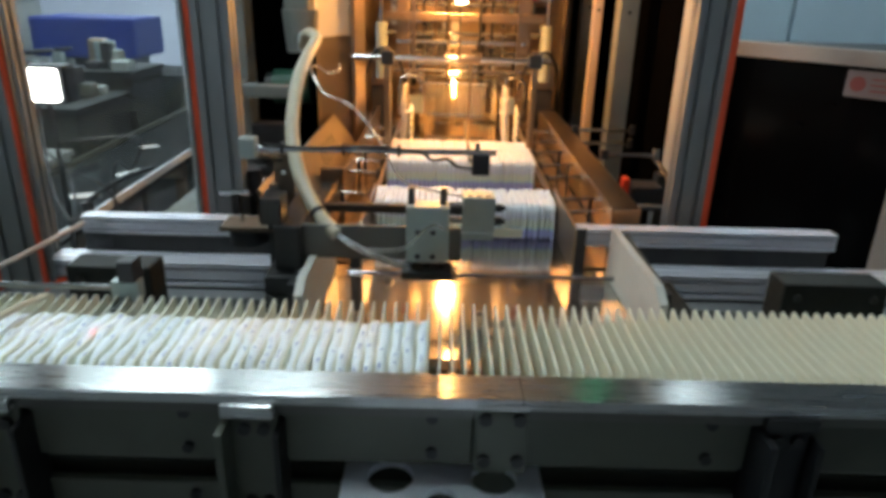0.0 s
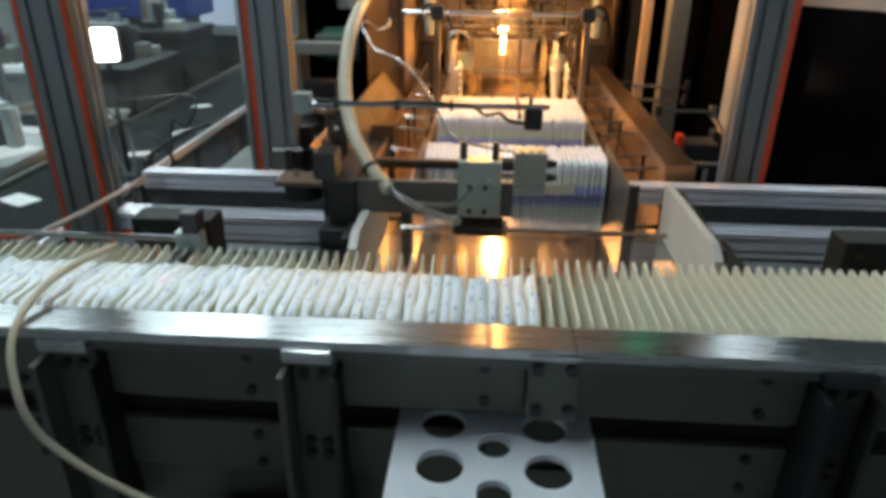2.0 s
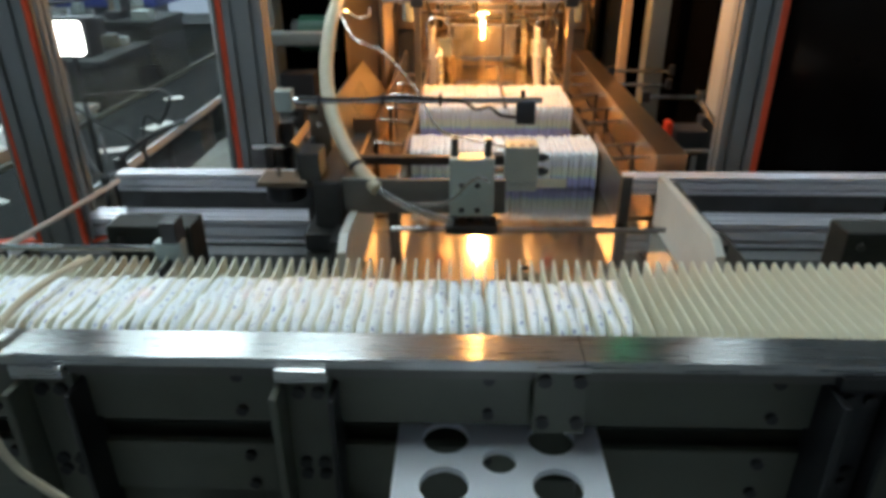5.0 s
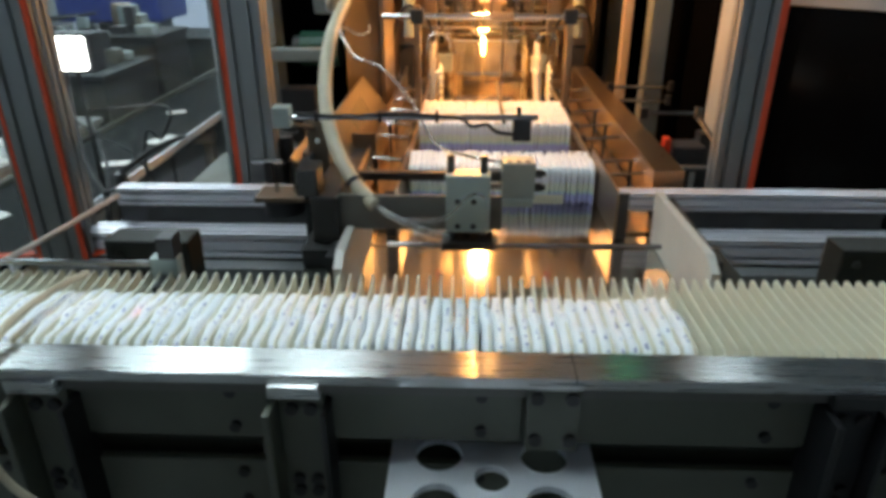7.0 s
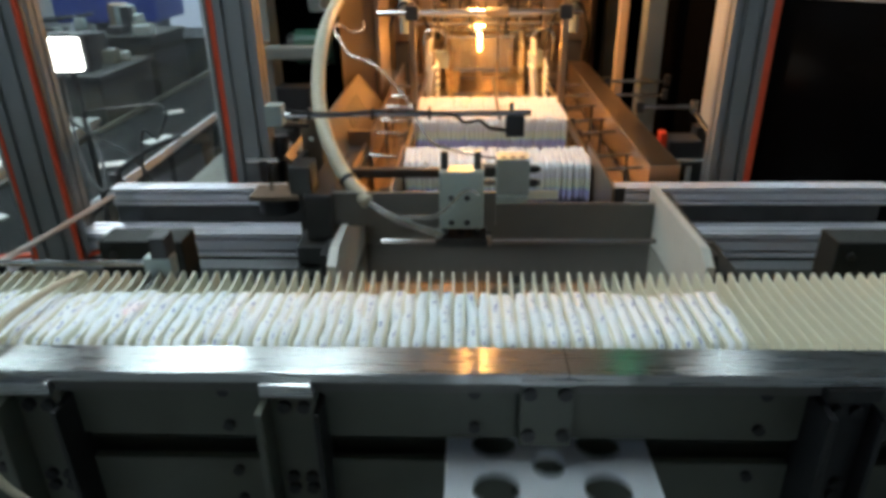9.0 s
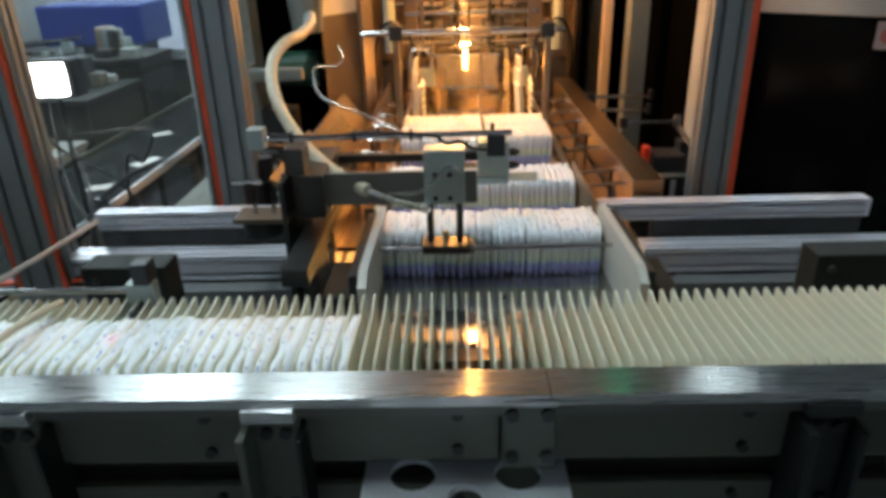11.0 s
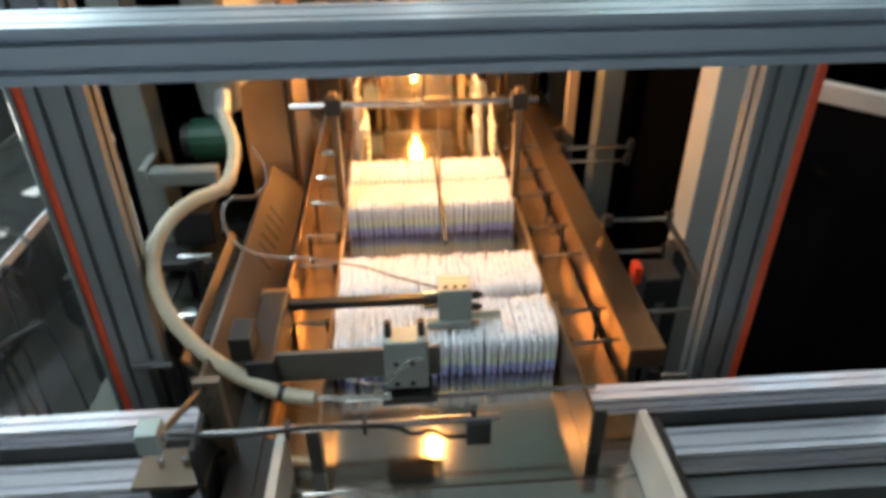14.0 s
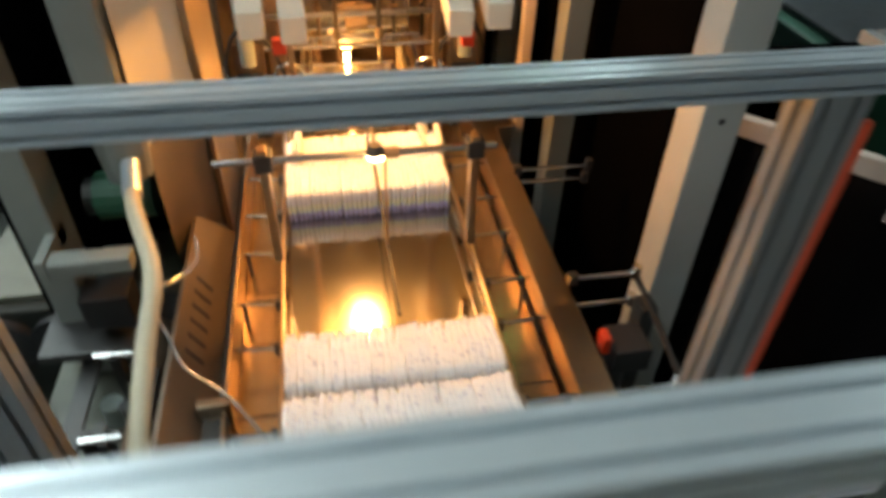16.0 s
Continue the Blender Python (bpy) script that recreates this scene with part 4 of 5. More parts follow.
for s in (-1, 1):
    bm = extrude(B(), [(2.58, 0.99), (3.05, 1.10), (3.05, 1.2), (2.58, 1.07)], "x", -0.002, 0.002)
    bm.transform(pose(-0.008 + s * 0.098, 0, 0, 0, 0, -s * 1.0))
    part("throat_wall", bm, CREAMPAINT, fm, "pale flared wall")
# folding plates, guide blades and pneumatics round the chute
for s in (-1, 1):
    for k, (w, z) in enumerate(((0.125, 1.145), (0.145, 1.165))):
        part("guide_strip", box(B(), *sorted((s * w, s * (w + 0.01))), 2.40, 2.75, z, z + 0.006, 0.001), ROD, fm, "bright guide strip")
    part("cylinder", cyl(B(), (s * 0.29, 2.46, 1.15), (s * 0.29, 2.46, 1.34), 0.02, 14), GREYCAST, fm, "grey air cylinder")
    part("cylinder_rod", cyl(B(), (s * 0.29, 2.46, 1.34), (s * 0.29, 2.46, 1.44), 0.006, 10), ROD, fm)
    part("bracket_plate", box(B(), *sorted((s * 0.25, s * 0.33)), 2.475, 2.485, 1.12, 1.2, 0.002), SHEET, fm)
    part("folding_plate", extrude(B(), [(2.50, 1.22), (2.62, 1.27), (2.62, 1.275), (2.50, 1.225)], "x", *sorted((s * 0.03, s * 0.14))), ROD, fm, "bright folding plate")
    for k in range(4):
        y = 2.44 + 0.06 * k
        part("hanging_rod", cyl(B(), (s * (0.055 + 0.045 * k), y, 1.15 + 0.03 * k), (s * (0.055 + 0.045 * k), y, 1.46), 0.005, 8), rnd.choice((ROD, DARK, SHEET)), fm)
        part("rod_collar", cyl(B(), (s * (0.055 + 0.045 * k), y, 1.22 + 0.04 * k), (s * (0.055 + 0.045 * k), y, 1.245 + 0.04 * k), 0.011, 10), SHEET, fm)
    part("hose_loop", tube(B(), [(s * 0.2, 2.45, 1.12), (s * 0.23, 2.42, 1.22), (s * 0.30, 2.44, 1.25), (s * 0.35, 2.5, 1.15), (s * 0.36, 2.56, 1.0)], 0.005, 8), CABLE, fm, "black air line", smooth=True)
    part("end_wall", box(B(), *sorted((s * 0.36, s * 0.37)), 2.56, 3.2, 0.975, 1.7, 0.002), DULLST, fm)
part("cross_beam", box(B(), -0.30, 0.28, 2.47, 2.50, 1.345, 1.375, 0.003), SHEET, fm)
part("cross_beam", box(B(), -0.24, 0.22, 2.455, 2.47, 1.27, 1.285, 0.002), ROD, fm)
part("drive_shaft", cyl(B(), (-0.34, 2.7, 1.42), (0.34, 2.7, 1.42), 0.014, 14), ROD, fm)
for x in (-0.2, -0.07, 0.06, 0.19):
    part("pulley", cyl(B(), (x, 2.7, 1.42), (x + 0.03, 2.7, 1.42), 0.04, 18), DULLST, fm)
    part("belt_strip", box(B(), x + 0.005, x + 0.025, 2.658, 2.662, 1.1, 1.42), BELT, fm)
part("back_plate", box(B(), -0.42, 0.42, 3.2, 3.22, 0.975, 1.9, 0.003), SHEET, fm)
# unseen cream sheet overhead, added to reflect amber light into the deck
part("hood", box(B(), -0.45, 0.45, 2.15, 3.3, 1.9, 1.93, 0.003), CREAMPAINT, fm)
for x in (-0.43, 0.43):
    part("column", box(B(), x - 0.02, x + 0.02, 2.9, 2.94, 0.9, 1.9, 0.003), SHEET, fm)
    part("leg", box(B(), x - 0.03, x + 0.03, 2.5, 2.56, 0.0, 0.9, 0.003), PAINTD, fm)

# ---- white cabinets and uprights ----
def upright(name, x0, x1, y0, y1, z0, z1, m, label, cat="post"):
    t = thing(name, ((x0 + x1) / 2, (y0 + y1) / 2, z0), label, cat, "machine uprights")
    part("column", box(B(), x0, x1, y0, y1, z0, z1, 0.004), m, t)
    part("base", box(B(), x0 - 0.02, x1 + 0.02, y0 - 0.02, y1 + 0.02, z0, z0 + 0.02, 0.003), DARK, t)
    bm = cyl(B(), ((x0 + x1) / 2, y0, 1.40), ((x0 + x1) / 2, y0 - 0.001, 1.40), 0.006, 10)
    part("hole", bm, BLACK, t)
    return t


upright("machine_upright", 0.50, 0.575, 1.60, 1.68, 0, 2.2, WHITEPAINT, "white enamelled machine upright beside the guard post")
# deeper uprights take a greyer coat for the dim light back there
upright("machine_upright", 0.475, 0.535, 2.20, 2.27, 0, 2.2, GREYPAINT, "machine upright greyed to stay dim, lit amber on its inner face")
upright("machine_upright", 0.46, 0.52, 2.75, 2.82, 0, 2.2, GREYPAINT, "machine upright greyed to stay dim, near the wrapping head")
upright("machine_upright", 0.44, 0.47, 2.42, 2.46, 0, 2.2, FRAMETAN, "slim tan upright near the wrapping head")
# boards added to keep the gaps behind the uprights dark
blk = thing("dark_backing", (0.85, 2.4, 0), "black boards standing in for the unlit space behind the uprights", "cabinet")
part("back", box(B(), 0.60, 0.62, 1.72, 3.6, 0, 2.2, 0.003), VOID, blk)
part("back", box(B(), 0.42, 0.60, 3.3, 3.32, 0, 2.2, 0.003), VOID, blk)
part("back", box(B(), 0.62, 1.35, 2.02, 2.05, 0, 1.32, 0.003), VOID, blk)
# left cabinet with a curved cream hood
cab = thing("machine_cabinet", (-0.5, 2.0, 0), "pale grey machine frame with a rounded cream hood, lit amber", "cabinet")
part("front_column", box(B(), -0.60, -0.545, 1.66, 1.74, 0, 2.2, 0.004), GREYPAINT, cab)
part("inner_column", box(B(), -0.465, -0.40, 1.72, 1.80, 1.36, 2.2, 0.012), GREYPAINT, cab)
hood_arc = [(-0.394 + 0.068 * (k / 12) ** 1.3, 1.75 + 0.14 * (k / 12) ** 0.9) for k in range(13)]
# lower hood is darkened, as the lamp lights only the part above
bm = extrude(B(), hood_arc + [(-0.326, 1.96), (-0.394, 1.96)], "z", 0.98, 1.33)
part("hood_skirt", bm, DULLST, cab, "lower hood in dull brown steel, darkened where the lamp leaves it dim", smooth=True)
bm = extrude(B(), hood_arc + [(-0.326, 1.96), (-0.394, 1.96)], "z", 1.332, 2.2)
part("hood", bm, CREAMPAINT, cab, "rounded cream hood facing the channel", smooth=True)
part("side_sheet", box(B(), -0.324, -0.312, 1.89, 2.14, 0.98, 1.85, 0.002), SHEET, cab, "brown steel side sheet")
part("column_foot", cyl(B(), (-0.425, 1.73, 1.30), (-0.425, 1.73, 1.40), 0.036, 18, 0.045), GREYPAINT, cab, "rounded lower end of the column")
part("hose_socket", cyl(B(), (-0.40, 1.63, 1.322), (-0.415, 1.72, 1.345), 0.015, 14), ALU, cab)
part("shelf", box(B(), -0.545, -0.42, 1.585, 1.62, 1.205, 1.235, 0.006), GREYPAINT, cab)
part("shelf_arm", box(B(), -0.56, -0.545, 1.585, 1.70, 1.2, 1.24, 0.002), GREYPAINT, cab)
part("black_cap", cyl(B(), (-0.545, 1.33, 1.0), (-0.545, 1.33, 1.09), 0.022, 16), BLACK, cab)
part("cap_arm", box(B(), -0.56, -0.53, 1.33, 1.66, 0.99, 1.0), DARK, cab)
for k in range(7):
    rk = random.Random(300 + k)
    x0, y0, z0 = rk.uniform(-0.52, -0.40), rk.uniform(1.30, 1.55), rk.uniform(0.92, 1.06)
    part("small_fitting", cyl(B(), (x0, y0, 0.9), (x0, y0, z0), rk.uniform(0.008, 0.02), 12), rk.choice((ROD, DARK, GREYCAST, BLACK)), cab)
part("sill", box(B(), -0.62, -0.36, 1.58, 1.72, 1.02, 1.04, 0.004), DARK, cab)
# black boards paint the cabinet's inside as unlit
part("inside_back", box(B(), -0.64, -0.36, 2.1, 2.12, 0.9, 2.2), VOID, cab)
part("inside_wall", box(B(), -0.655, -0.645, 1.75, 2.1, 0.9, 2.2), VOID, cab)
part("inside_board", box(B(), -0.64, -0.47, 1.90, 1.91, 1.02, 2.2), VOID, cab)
part("green_motor", cyl(B(), (-0.52, 1.82, 1.20), (-0.42, 1.82, 1.20), 0.045, 18), GREEN, cab, "green motor")
part("motor_cap", cyl(B(), (-0.54, 1.82, 1.20), (-0.52, 1.82, 1.20), 0.035, 18), DARK, cab)
part("dark_box", box(B(), -0.53, -0.45, 1.60, 1.66, 1.07, 1.14, 0.004), BLACK, cab)
part("regulator", cyl(B(), (-0.45, 1.30, 1.06), (-0.45, 1.30, 1.11), 0.018, 16), BLACK, cab)
part("post", cyl(B(), (-0.45, 1.30, 0.9), (-0.45, 1.30, 1.06), 0.01, 10), ROD, cab)
part("base", box(B(), -0.65, -0.36, 1.25, 2.12, 0, 0.9, 0.005), PAINTD, cab)
for k, (y, z) in enumerate(((1.24, 1.075), (1.38, 1.06), (1.52, 1.09))):
    part("short_rod", cyl(B(), (-0.50, y, z), (-0.44, y, z), 0.006, 10), ROD, cab)
    part("rod_stand", box(B(), -0.475, -0.46, y - 0.01, y + 0.01, 0.9, z), DARK, cab)

# rods with clamps on the right
for k, (y, z, xe, drop) in enumerate(((1.589, 1.092, 0.453, 0), (1.60, 1.009, 0.463, 0), (1.99, 1.072, 0.50, 1), (2.0, 1.03, 0.50, 1), (1.37, 1.03, 0.45, 0), (1.26, 0.98, 0.43, 0))):
    t = thing("guide_rod", (0.4, y, z), "bright steel rod reaching out from the side beam", "rod", "side rods")
    part("rod", cyl(B(), (0.325, y, z), (xe, y, z), 0.005, 10), ROD, t)
    part("clamp", box(B(), 0.318, 0.336, y - 0.008, y + 0.008, z - 0.012, z + 0.012, 0.001), DARK, t)
    part("end_knob", cyl(B(), (xe, y, z - 0.012), (xe, y, z + 0.016), 0.009, 12), BLACK if drop else ROD, t)
ob = thing("rod_link", (0.46, 1.5, 1.0), "dark link bar joining the rod ends", "link")
part("bar", tube(B(), [(0.453, 1.59, 1.085), (0.46, 1.50, 1.06), (0.463, 1.38, 1.03)], 0.006, 8), DARK, ob, smooth=True)
part("stand", box(B(), 0.445, 0.475, 1.52, 1.56, 0.0, 1.06), DARK, ob)
kn = thing("limit_switch", (0.356, 1.467, 0.86), "black limit switch with a red cap on a dark stem", "switch")
part("cap", box(B(), 0.345, 0.36, 1.452, 1.482, 1.03, 1.068, 0.004), RED, kn)
part("block", box(B(), 0.36, 0.43, 1.43, 1.50, 1.0, 1.055, 0.004), BLACK, kn)
part("stem", box(B(), 0.33, 0.40, 1.46, 1.475, 0.86, 1.0), DARK, kn)

# green machine and panels on the right
gm = thing("green_machine", (1.6, 2.2, 0), "dark green enamelled machine beyond the guard", "machine")
part("body", box(B(), 1.15, 2.6, 1.75, 3.2, 0, 1.25, 0.01), GREEN, gm)
part("lid", box(B(), 1.2, 2.55, 1.8, 3.15, 1.25, 1.27, 0.006), DARK, gm, "dark lid")
part("red_line", tube(B(), [(1.17, 1.74, 1.0), (1.2, 1.735, 1.12), (1.35, 1.735, 1.14), (1.6, 1.735, 1.13)], 0.006, 8), RED, gm, "red air line", smooth=True)
part("sign", extrude(B(), [(1.24, 1.27), (1.36, 1.27), (1.30, 1.37)], "y", 1.95, 1.958), YELLOW, gm, "yellow warning triangle")
pw = thing("panel_wall", (2.0, 4.2, 0), "blue-grey cabinet row behind the machines", "cabinet")
for k in range(5):
    part("panel", box(B(), 0.75 + 0.62 * k, 1.35 + 0.62 * k, 4.2, 4.5, 0.0, 2.2, 0.008), WALLB, pw)
gs = thing("signal_light", (0.84, 3.3, 3.0), "small green signal light under the ceiling, lit", "signal light")
part("lens", cyl(B(), (0.84, 3.3, 2.92), (0.84, 3.3, 3.02), 0.05, 16), GREENGLOW, gs)
part("stem", cyl(B(), (0.84, 3.3, 3.02), (0.84, 3.3, 3.6), 0.01, 10), ROD, gs)

# ---- beyond the left pane ----
ll = thing("led_work_light", (-1.15, 1.85, 0), "white rectangular work light on a stand, lit", "lamp")
part("face", box(B(), -1.20, -1.106, 1.822, 1.828, 1.143, 1.228, 0.008), LED, ll, "glowing white lamp face")
part("housing", box(B(), -1.21, -1.09, 1.83, 1.90, 1.133, 1.238, 0.012), BLACK, ll)
part("stand", cyl(B(), (-1.17, 1.88, 0), (-1.17, 1.88, 1.135), 0.007, 12), DARK, ll)
part("base", cyl(B(), (-1.17, 1.88, 0), (-1.17, 1.88, 0.02), 0.15, 20), DARK, ll)
cv = thing("belt_conveyor", (-1.05, 2.5, 0), "dark belt conveyor with a bright metal edge", "conveyor")
part("belt", box(B(), -1.56, -1.205, 1.45, 4.2, 0.70, 0.745, 0.005), BELT, cv)
part("edge", box(B(), -1.205, -1.195, 1.45, 4.2, 0.72, 0.75, 0.002), WHITEPOM, cv, "thin bright edge strip")
part("edge", box(B(), -1.58, -1.56, 1.45, 4.2, 0.70, 0.76, 0.002), PAINTD, cv)
for y in (1.6, 2.9, 4.0):
    for x in (-1.54, -1.23):
        part("leg", box(B(), x - 0.02, x + 0.02, y - 0.02, y + 0.02, 0, 0.70, 0.003), PAINTD, cv)
    part("roller", cyl(B(), (-1.56, y, 0.66), (-1.21, y, 0.66), 0.03, 14), SHEET, cv)
rc = thing("reel_cabinet", (-0.95, 2.3, 0), "black drive cabinet with two dark reels beside the belt conveyor", "cabinet")
part("body", box(B(), -1.08, -0.72, 2.12, 3.0, 0, 0.66, 0.01), MACHDK, rc)
for x in (-1.0, -0.84):
    part("reel", cyl(B(), (x, 2.09, 0.56), (x, 2.118, 0.56), 0.085, 28), BLACK, rc, "dark reel")
    part("hub", cyl(B(), (x, 2.075, 0.56), (x, 2.09, 0.56), 0.03, 18), PAINT, rc)
part("tray", box(B(), -1.06, -0.76, 2.16, 2.6, 0.66, 0.68, 0.004), PAINT, rc)
for k, (x, y, z, w, d, h, m, nm, lb, ct) in enumerate((
    (-1.81, 3.05, 0, 0.42, 0.5, 0.92, MACHDK, "dark_machine", "oily black machine with fittings on top", "machine"),
    (-1.79, 3.6, 0, 0.34, 0.4, 1.0, MACHDK, "dark_machine", "dark oily packing machine", "machine"),
    (-2.35, 3.2, 0, 0.5, 0.4, 0.86, WHITEPAINT, "white_bench", "white enamelled workbench with fittings", "bench"),
    (-1.87, 2.35, 0, 0.5, 0.8, 0.76, WHITEPAINT, "white_bench", "white workbench with papers", "bench"),
    (-2.2, 4.65, 0, 1.1, 0.5, 0.86, MACHDK, "dark_machine", "dark packing machine with a blue hood", "machine"),
    (-3.3, 4.6, 0, 0.9, 0.6, 1.3, WHITEPAINT, "white_cabinet", "pale grey electrical cabinet", "cabinet"))):
    t = thing(nm, (x, y, z), lb, ct)
    part("body", box(B(), x - w / 2, x + w / 2, y - d / 2, y + d / 2, 0.06, h, 0.01), m, t)
    part("plinth", box(B(), x - w / 2 + 0.02, x + w / 2 - 0.02, y - d / 2 + 0.02, y + d / 2 - 0.02, 0, 0.06), BLACK, t)
    part("top", box(B(), x - w / 2 - 0.01, x + w / 2 + 0.01, y - d / 2 - 0.01, y + d / 2 + 0.01, h, h + 0.025, 0.005), m, t)
    for j in range(9):
        rr = random.Random(7 * k + j)
        bx, by = x + rr.uniform(-0.35, 0.35) * w, y + rr.uniform(-0.35, 0.35) * d
        s = rr.uniform(0.02, 0.05)
        part("fitting", box(B(), bx - s, bx + s, by - s, by + s, h + 0.025, h + 0.025 + rr.uniform(0.03, 0.14), 0.006), rr.choice((DARK, GREYCAST, SHEET, PAINT)), t)
for k, (x, y, z, lb) in enumerate(((-0.92, 3.4, 0.0, "dark machine frame with rods, arms and cylinders"), (-2.35, 3.75, 0.0, "dark machine frame full of small fittings"), (-2.3, 2.55, 0.0, "oily dark drive frame with rods and discs"))):
    t = thing("idle_machine", (x, y, z), lb, "machine", "machine frames")
    rr = random.Random(60 + k)
    part("plinth", box(B(), x - 0.2, x + 0.2, y - 0.2, y + 0.2, 0, 0.78, 0.008), MACHDK, t)
    for sx in (-0.17, 0.17):
        for sy in (-0.17, 0.17):
            part("post", box(B(), x + sx - 0.015, x + sx + 0.015, y + sy - 0.015, y + sy + 0.015, 0.78, 1.02 + 0.1 * rr.random(), 0.003), rr.choice((DARK, ALU_V, GREYCAST)), t)
    for j in range(9):
        ax, ay, az = x + rr.uniform(-0.18, 0.18), y + rr.uniform(-0.18, 0.18), rr.uniform(0.8, 1.08)
        part("rod", cyl(B(), (x - 0.19, ay, az), (x + 0.19, ay + rr.uniform(-0.03, 0.03), az + rr.uniform(-0.05, 0.05)), rr.uniform(0.006, 0.014), 10), rr.choice((ROD, DARK, ROD, BLACK)), t)
        part("block", box(B(), ax - rr.uniform(0.015, 0.04), ax + 0.03, ay - 0.03, ay + rr.uniform(0.02, 0.05), az - 0.03, az + rr.uniform(0.02, 0.05), 0.004), rr.choice((DARK, GREYCAST, BLACK, WHITEPAINT, PAINT)), t)
    part("disc", cyl(B(), (x - 0.05, y - 0.19, 0.93), (x - 0.05, y - 0.16, 0.93), 0.06, 20), GREYCAST, t)
    part("tray", box(B(), x - 0.16, x + 0.12, y - 0.23, y - 0.17, 0.83, 0.85, 0.003), PAPER, t, "white tray edge")
bh = thing("blue_hood", (-2.35, 4.65, 0.885), "bright blue enamelled machine hood", "hood")
part("hood", box(B(), -2.68, -2.02, 4.42, 4.88, 0.975, 1.22, 0.02), BLUE, bh)
part("neck", box(B(), -2.6, -2.1, 4.48, 4.8, 0.885, 0.975, 0.01), DARK, bh)
for k, (x, y, z, w, d, a) in enumerate(((-1.31, 2.24, 0.7455, 0.10, 0.05, 20), (-1.95, 2.2, 0.7855, 0.21, 0.15, 15), (-1.8, 2.42, 0.7855, 0.2, 0.14, -30), (-2.3, 3.2, 0.8855, 0.28, 0.2, 10), (-1.72, 2.08, 0.7855, 0.2, 0.14, 60), (-1.45, 1.75, 0.7455, 0.11, 0.07, -25), (-1.28, 2.55, 0.7455, 0.12, 0.06, 65), (-1.4, 3.0, 0.7455, 0.08, 0.05, 40))):
    bm = box(B(), -w / 2, w / 2, -d / 2, d / 2, 0, 0.003)
    bm.transform(pose(x, y, z, 0, 0, a))
    solid("paper_sheet", bm, PAPER, "white printed sheet lying on the bench" if k in (1, 2, 3, 4) else "small white slip lying on the belt", "paper", group="papers")
for k, pts in enumerate((((-0.97, 1.40, 0.0), (-0.97, 1.42, 0.7), (-0.96, 1.5, 0.84), (-0.99, 1.6, 0.93), (-1.06, 1.72, 0.96), (-1.17, 1.88, 1.0)), ((-1.2, 1.88, 1.14), (-1.1, 1.7, 0.95), (-0.98, 1.55, 0.9), (-0.86, 1.5, 0.86), (-0.8, 1.4, 0.0)))):
    solid("cable", tube(B(), pts, 0.004, 8), CABLE, "black cable hanging in a loop beside the conveyor", "cable", smooth=True, group="cables")
for pts in (((-1.153, 1.7, 1.08), (-1.058, 1.7, 1.0), (-0.947, 1.7, 0.922), (-0.9, 1.72, 0.7), (-0.88, 1.72, 0.0)), ((-1.17, 1.88, 1.02), (-1.0, 1.75, 1.06), (-0.807, 1.6, 1.097), (-0.834, 1.6, 1.02), (-0.888, 1.6, 0.947), (-0.92, 1.6, 0.0)), ((-1.071, 1.75, 0.993), (-1.144, 1.75, 0.945), (-1.16, 1.78, 0.8), (-1.16, 1.8, 0.0))):
    solid("cable", tube(B(), pts, 0.0035, 8), CABLE, "thin black cable hanging down in front of the conveyor", "cable", smooth=True, group="cables")
tr = thing("tripod_bracket", (-0.80, 1.32, 0), "black bracket arm standing beside the guard post", "bracket")
part("arm", tube(B(), [(-0.78, 1.27, 1.04), (-0.72, 1.30, 1.08), (-0.66, 1.33, 1.10)], 0.005, 8), BLACK, tr, smooth=True)
part("stand", cyl(B(), (-0.78, 1.27, 0), (-0.78, 1.27, 1.04), 0.012, 10), BLACK, tr)

# beam-like cable at the front edge of the conveyor
solid("air_hose", tube(B(), [(-0.545, 0.715, 1.10), (-0.556, 0.65, 1.106), (-0.56, 0.576, 1.104), (-0.55, 0.51, 1.085), (-0.53, 0.475, 1.04), (-0.517, 0.47, 1.005), (-0.495, 0.47, 0.977), (-0.466, 0.47, 0.951), (-0.436, 0.47, 0.932), (-0.40, 0.47, 0.912), (-0.36, 0.47, 0.885), (-0.335, 0.48, 0.84), (-0.33, 0.50, 0.78), (-0.33, 0.545, 0.74)], 0.0042, 8), HOSE, "thin cream air hose hanging over the conveyor rail", "hose", smooth=True)
lg = thing("pad_guide", (-0.45, 0.71, 1.04), "thin steel guide rod with a clamp above the flights", "guide")
part("rod", tube(B(), [(-1.1, 0.742, 1.098), (-0.6, 0.742, 1.10), (-0.46, 0.742, 1.10)], 0.004, 8), ROD, lg, smooth=True)
part("clamp", box(B(), -0.475, -0.44, 0.732, 0.75, 1.085, 1.112, 0.002), GREYCAST, lg)
part("finger", box(B(), -0.462, -0.455, 0.70, 0.735, 1.075, 1.09, 0.001), DARK, lg)
part("stand", box(B(), -0.80, -0.77, 0.744, 0.76, 0.97, 1.10), DARK, lg)

ls = thing("laser_sensor", (-0.452, 0.742, 1.112), "small sensor head with a red light beam on the guide clamp", "sensor")
part("head", box(B(), -0.462, -0.442, 0.728, 0.756, 1.112, 1.14, 0.002), BLACK, ls)
laser = bpy.data.lights.new("red_beam", "SPOT")
laser.energy, laser.color, laser.spot_size, laser.spot_blend, laser.shadow_soft_size = 0.35, (1, 0.05, 0.08), radians(9), 0.8, 0.002
new("red_beam", laser).matrix_world = look((-0.452, 0.725, 1.135), (-0.455, 0.64, 1.085))

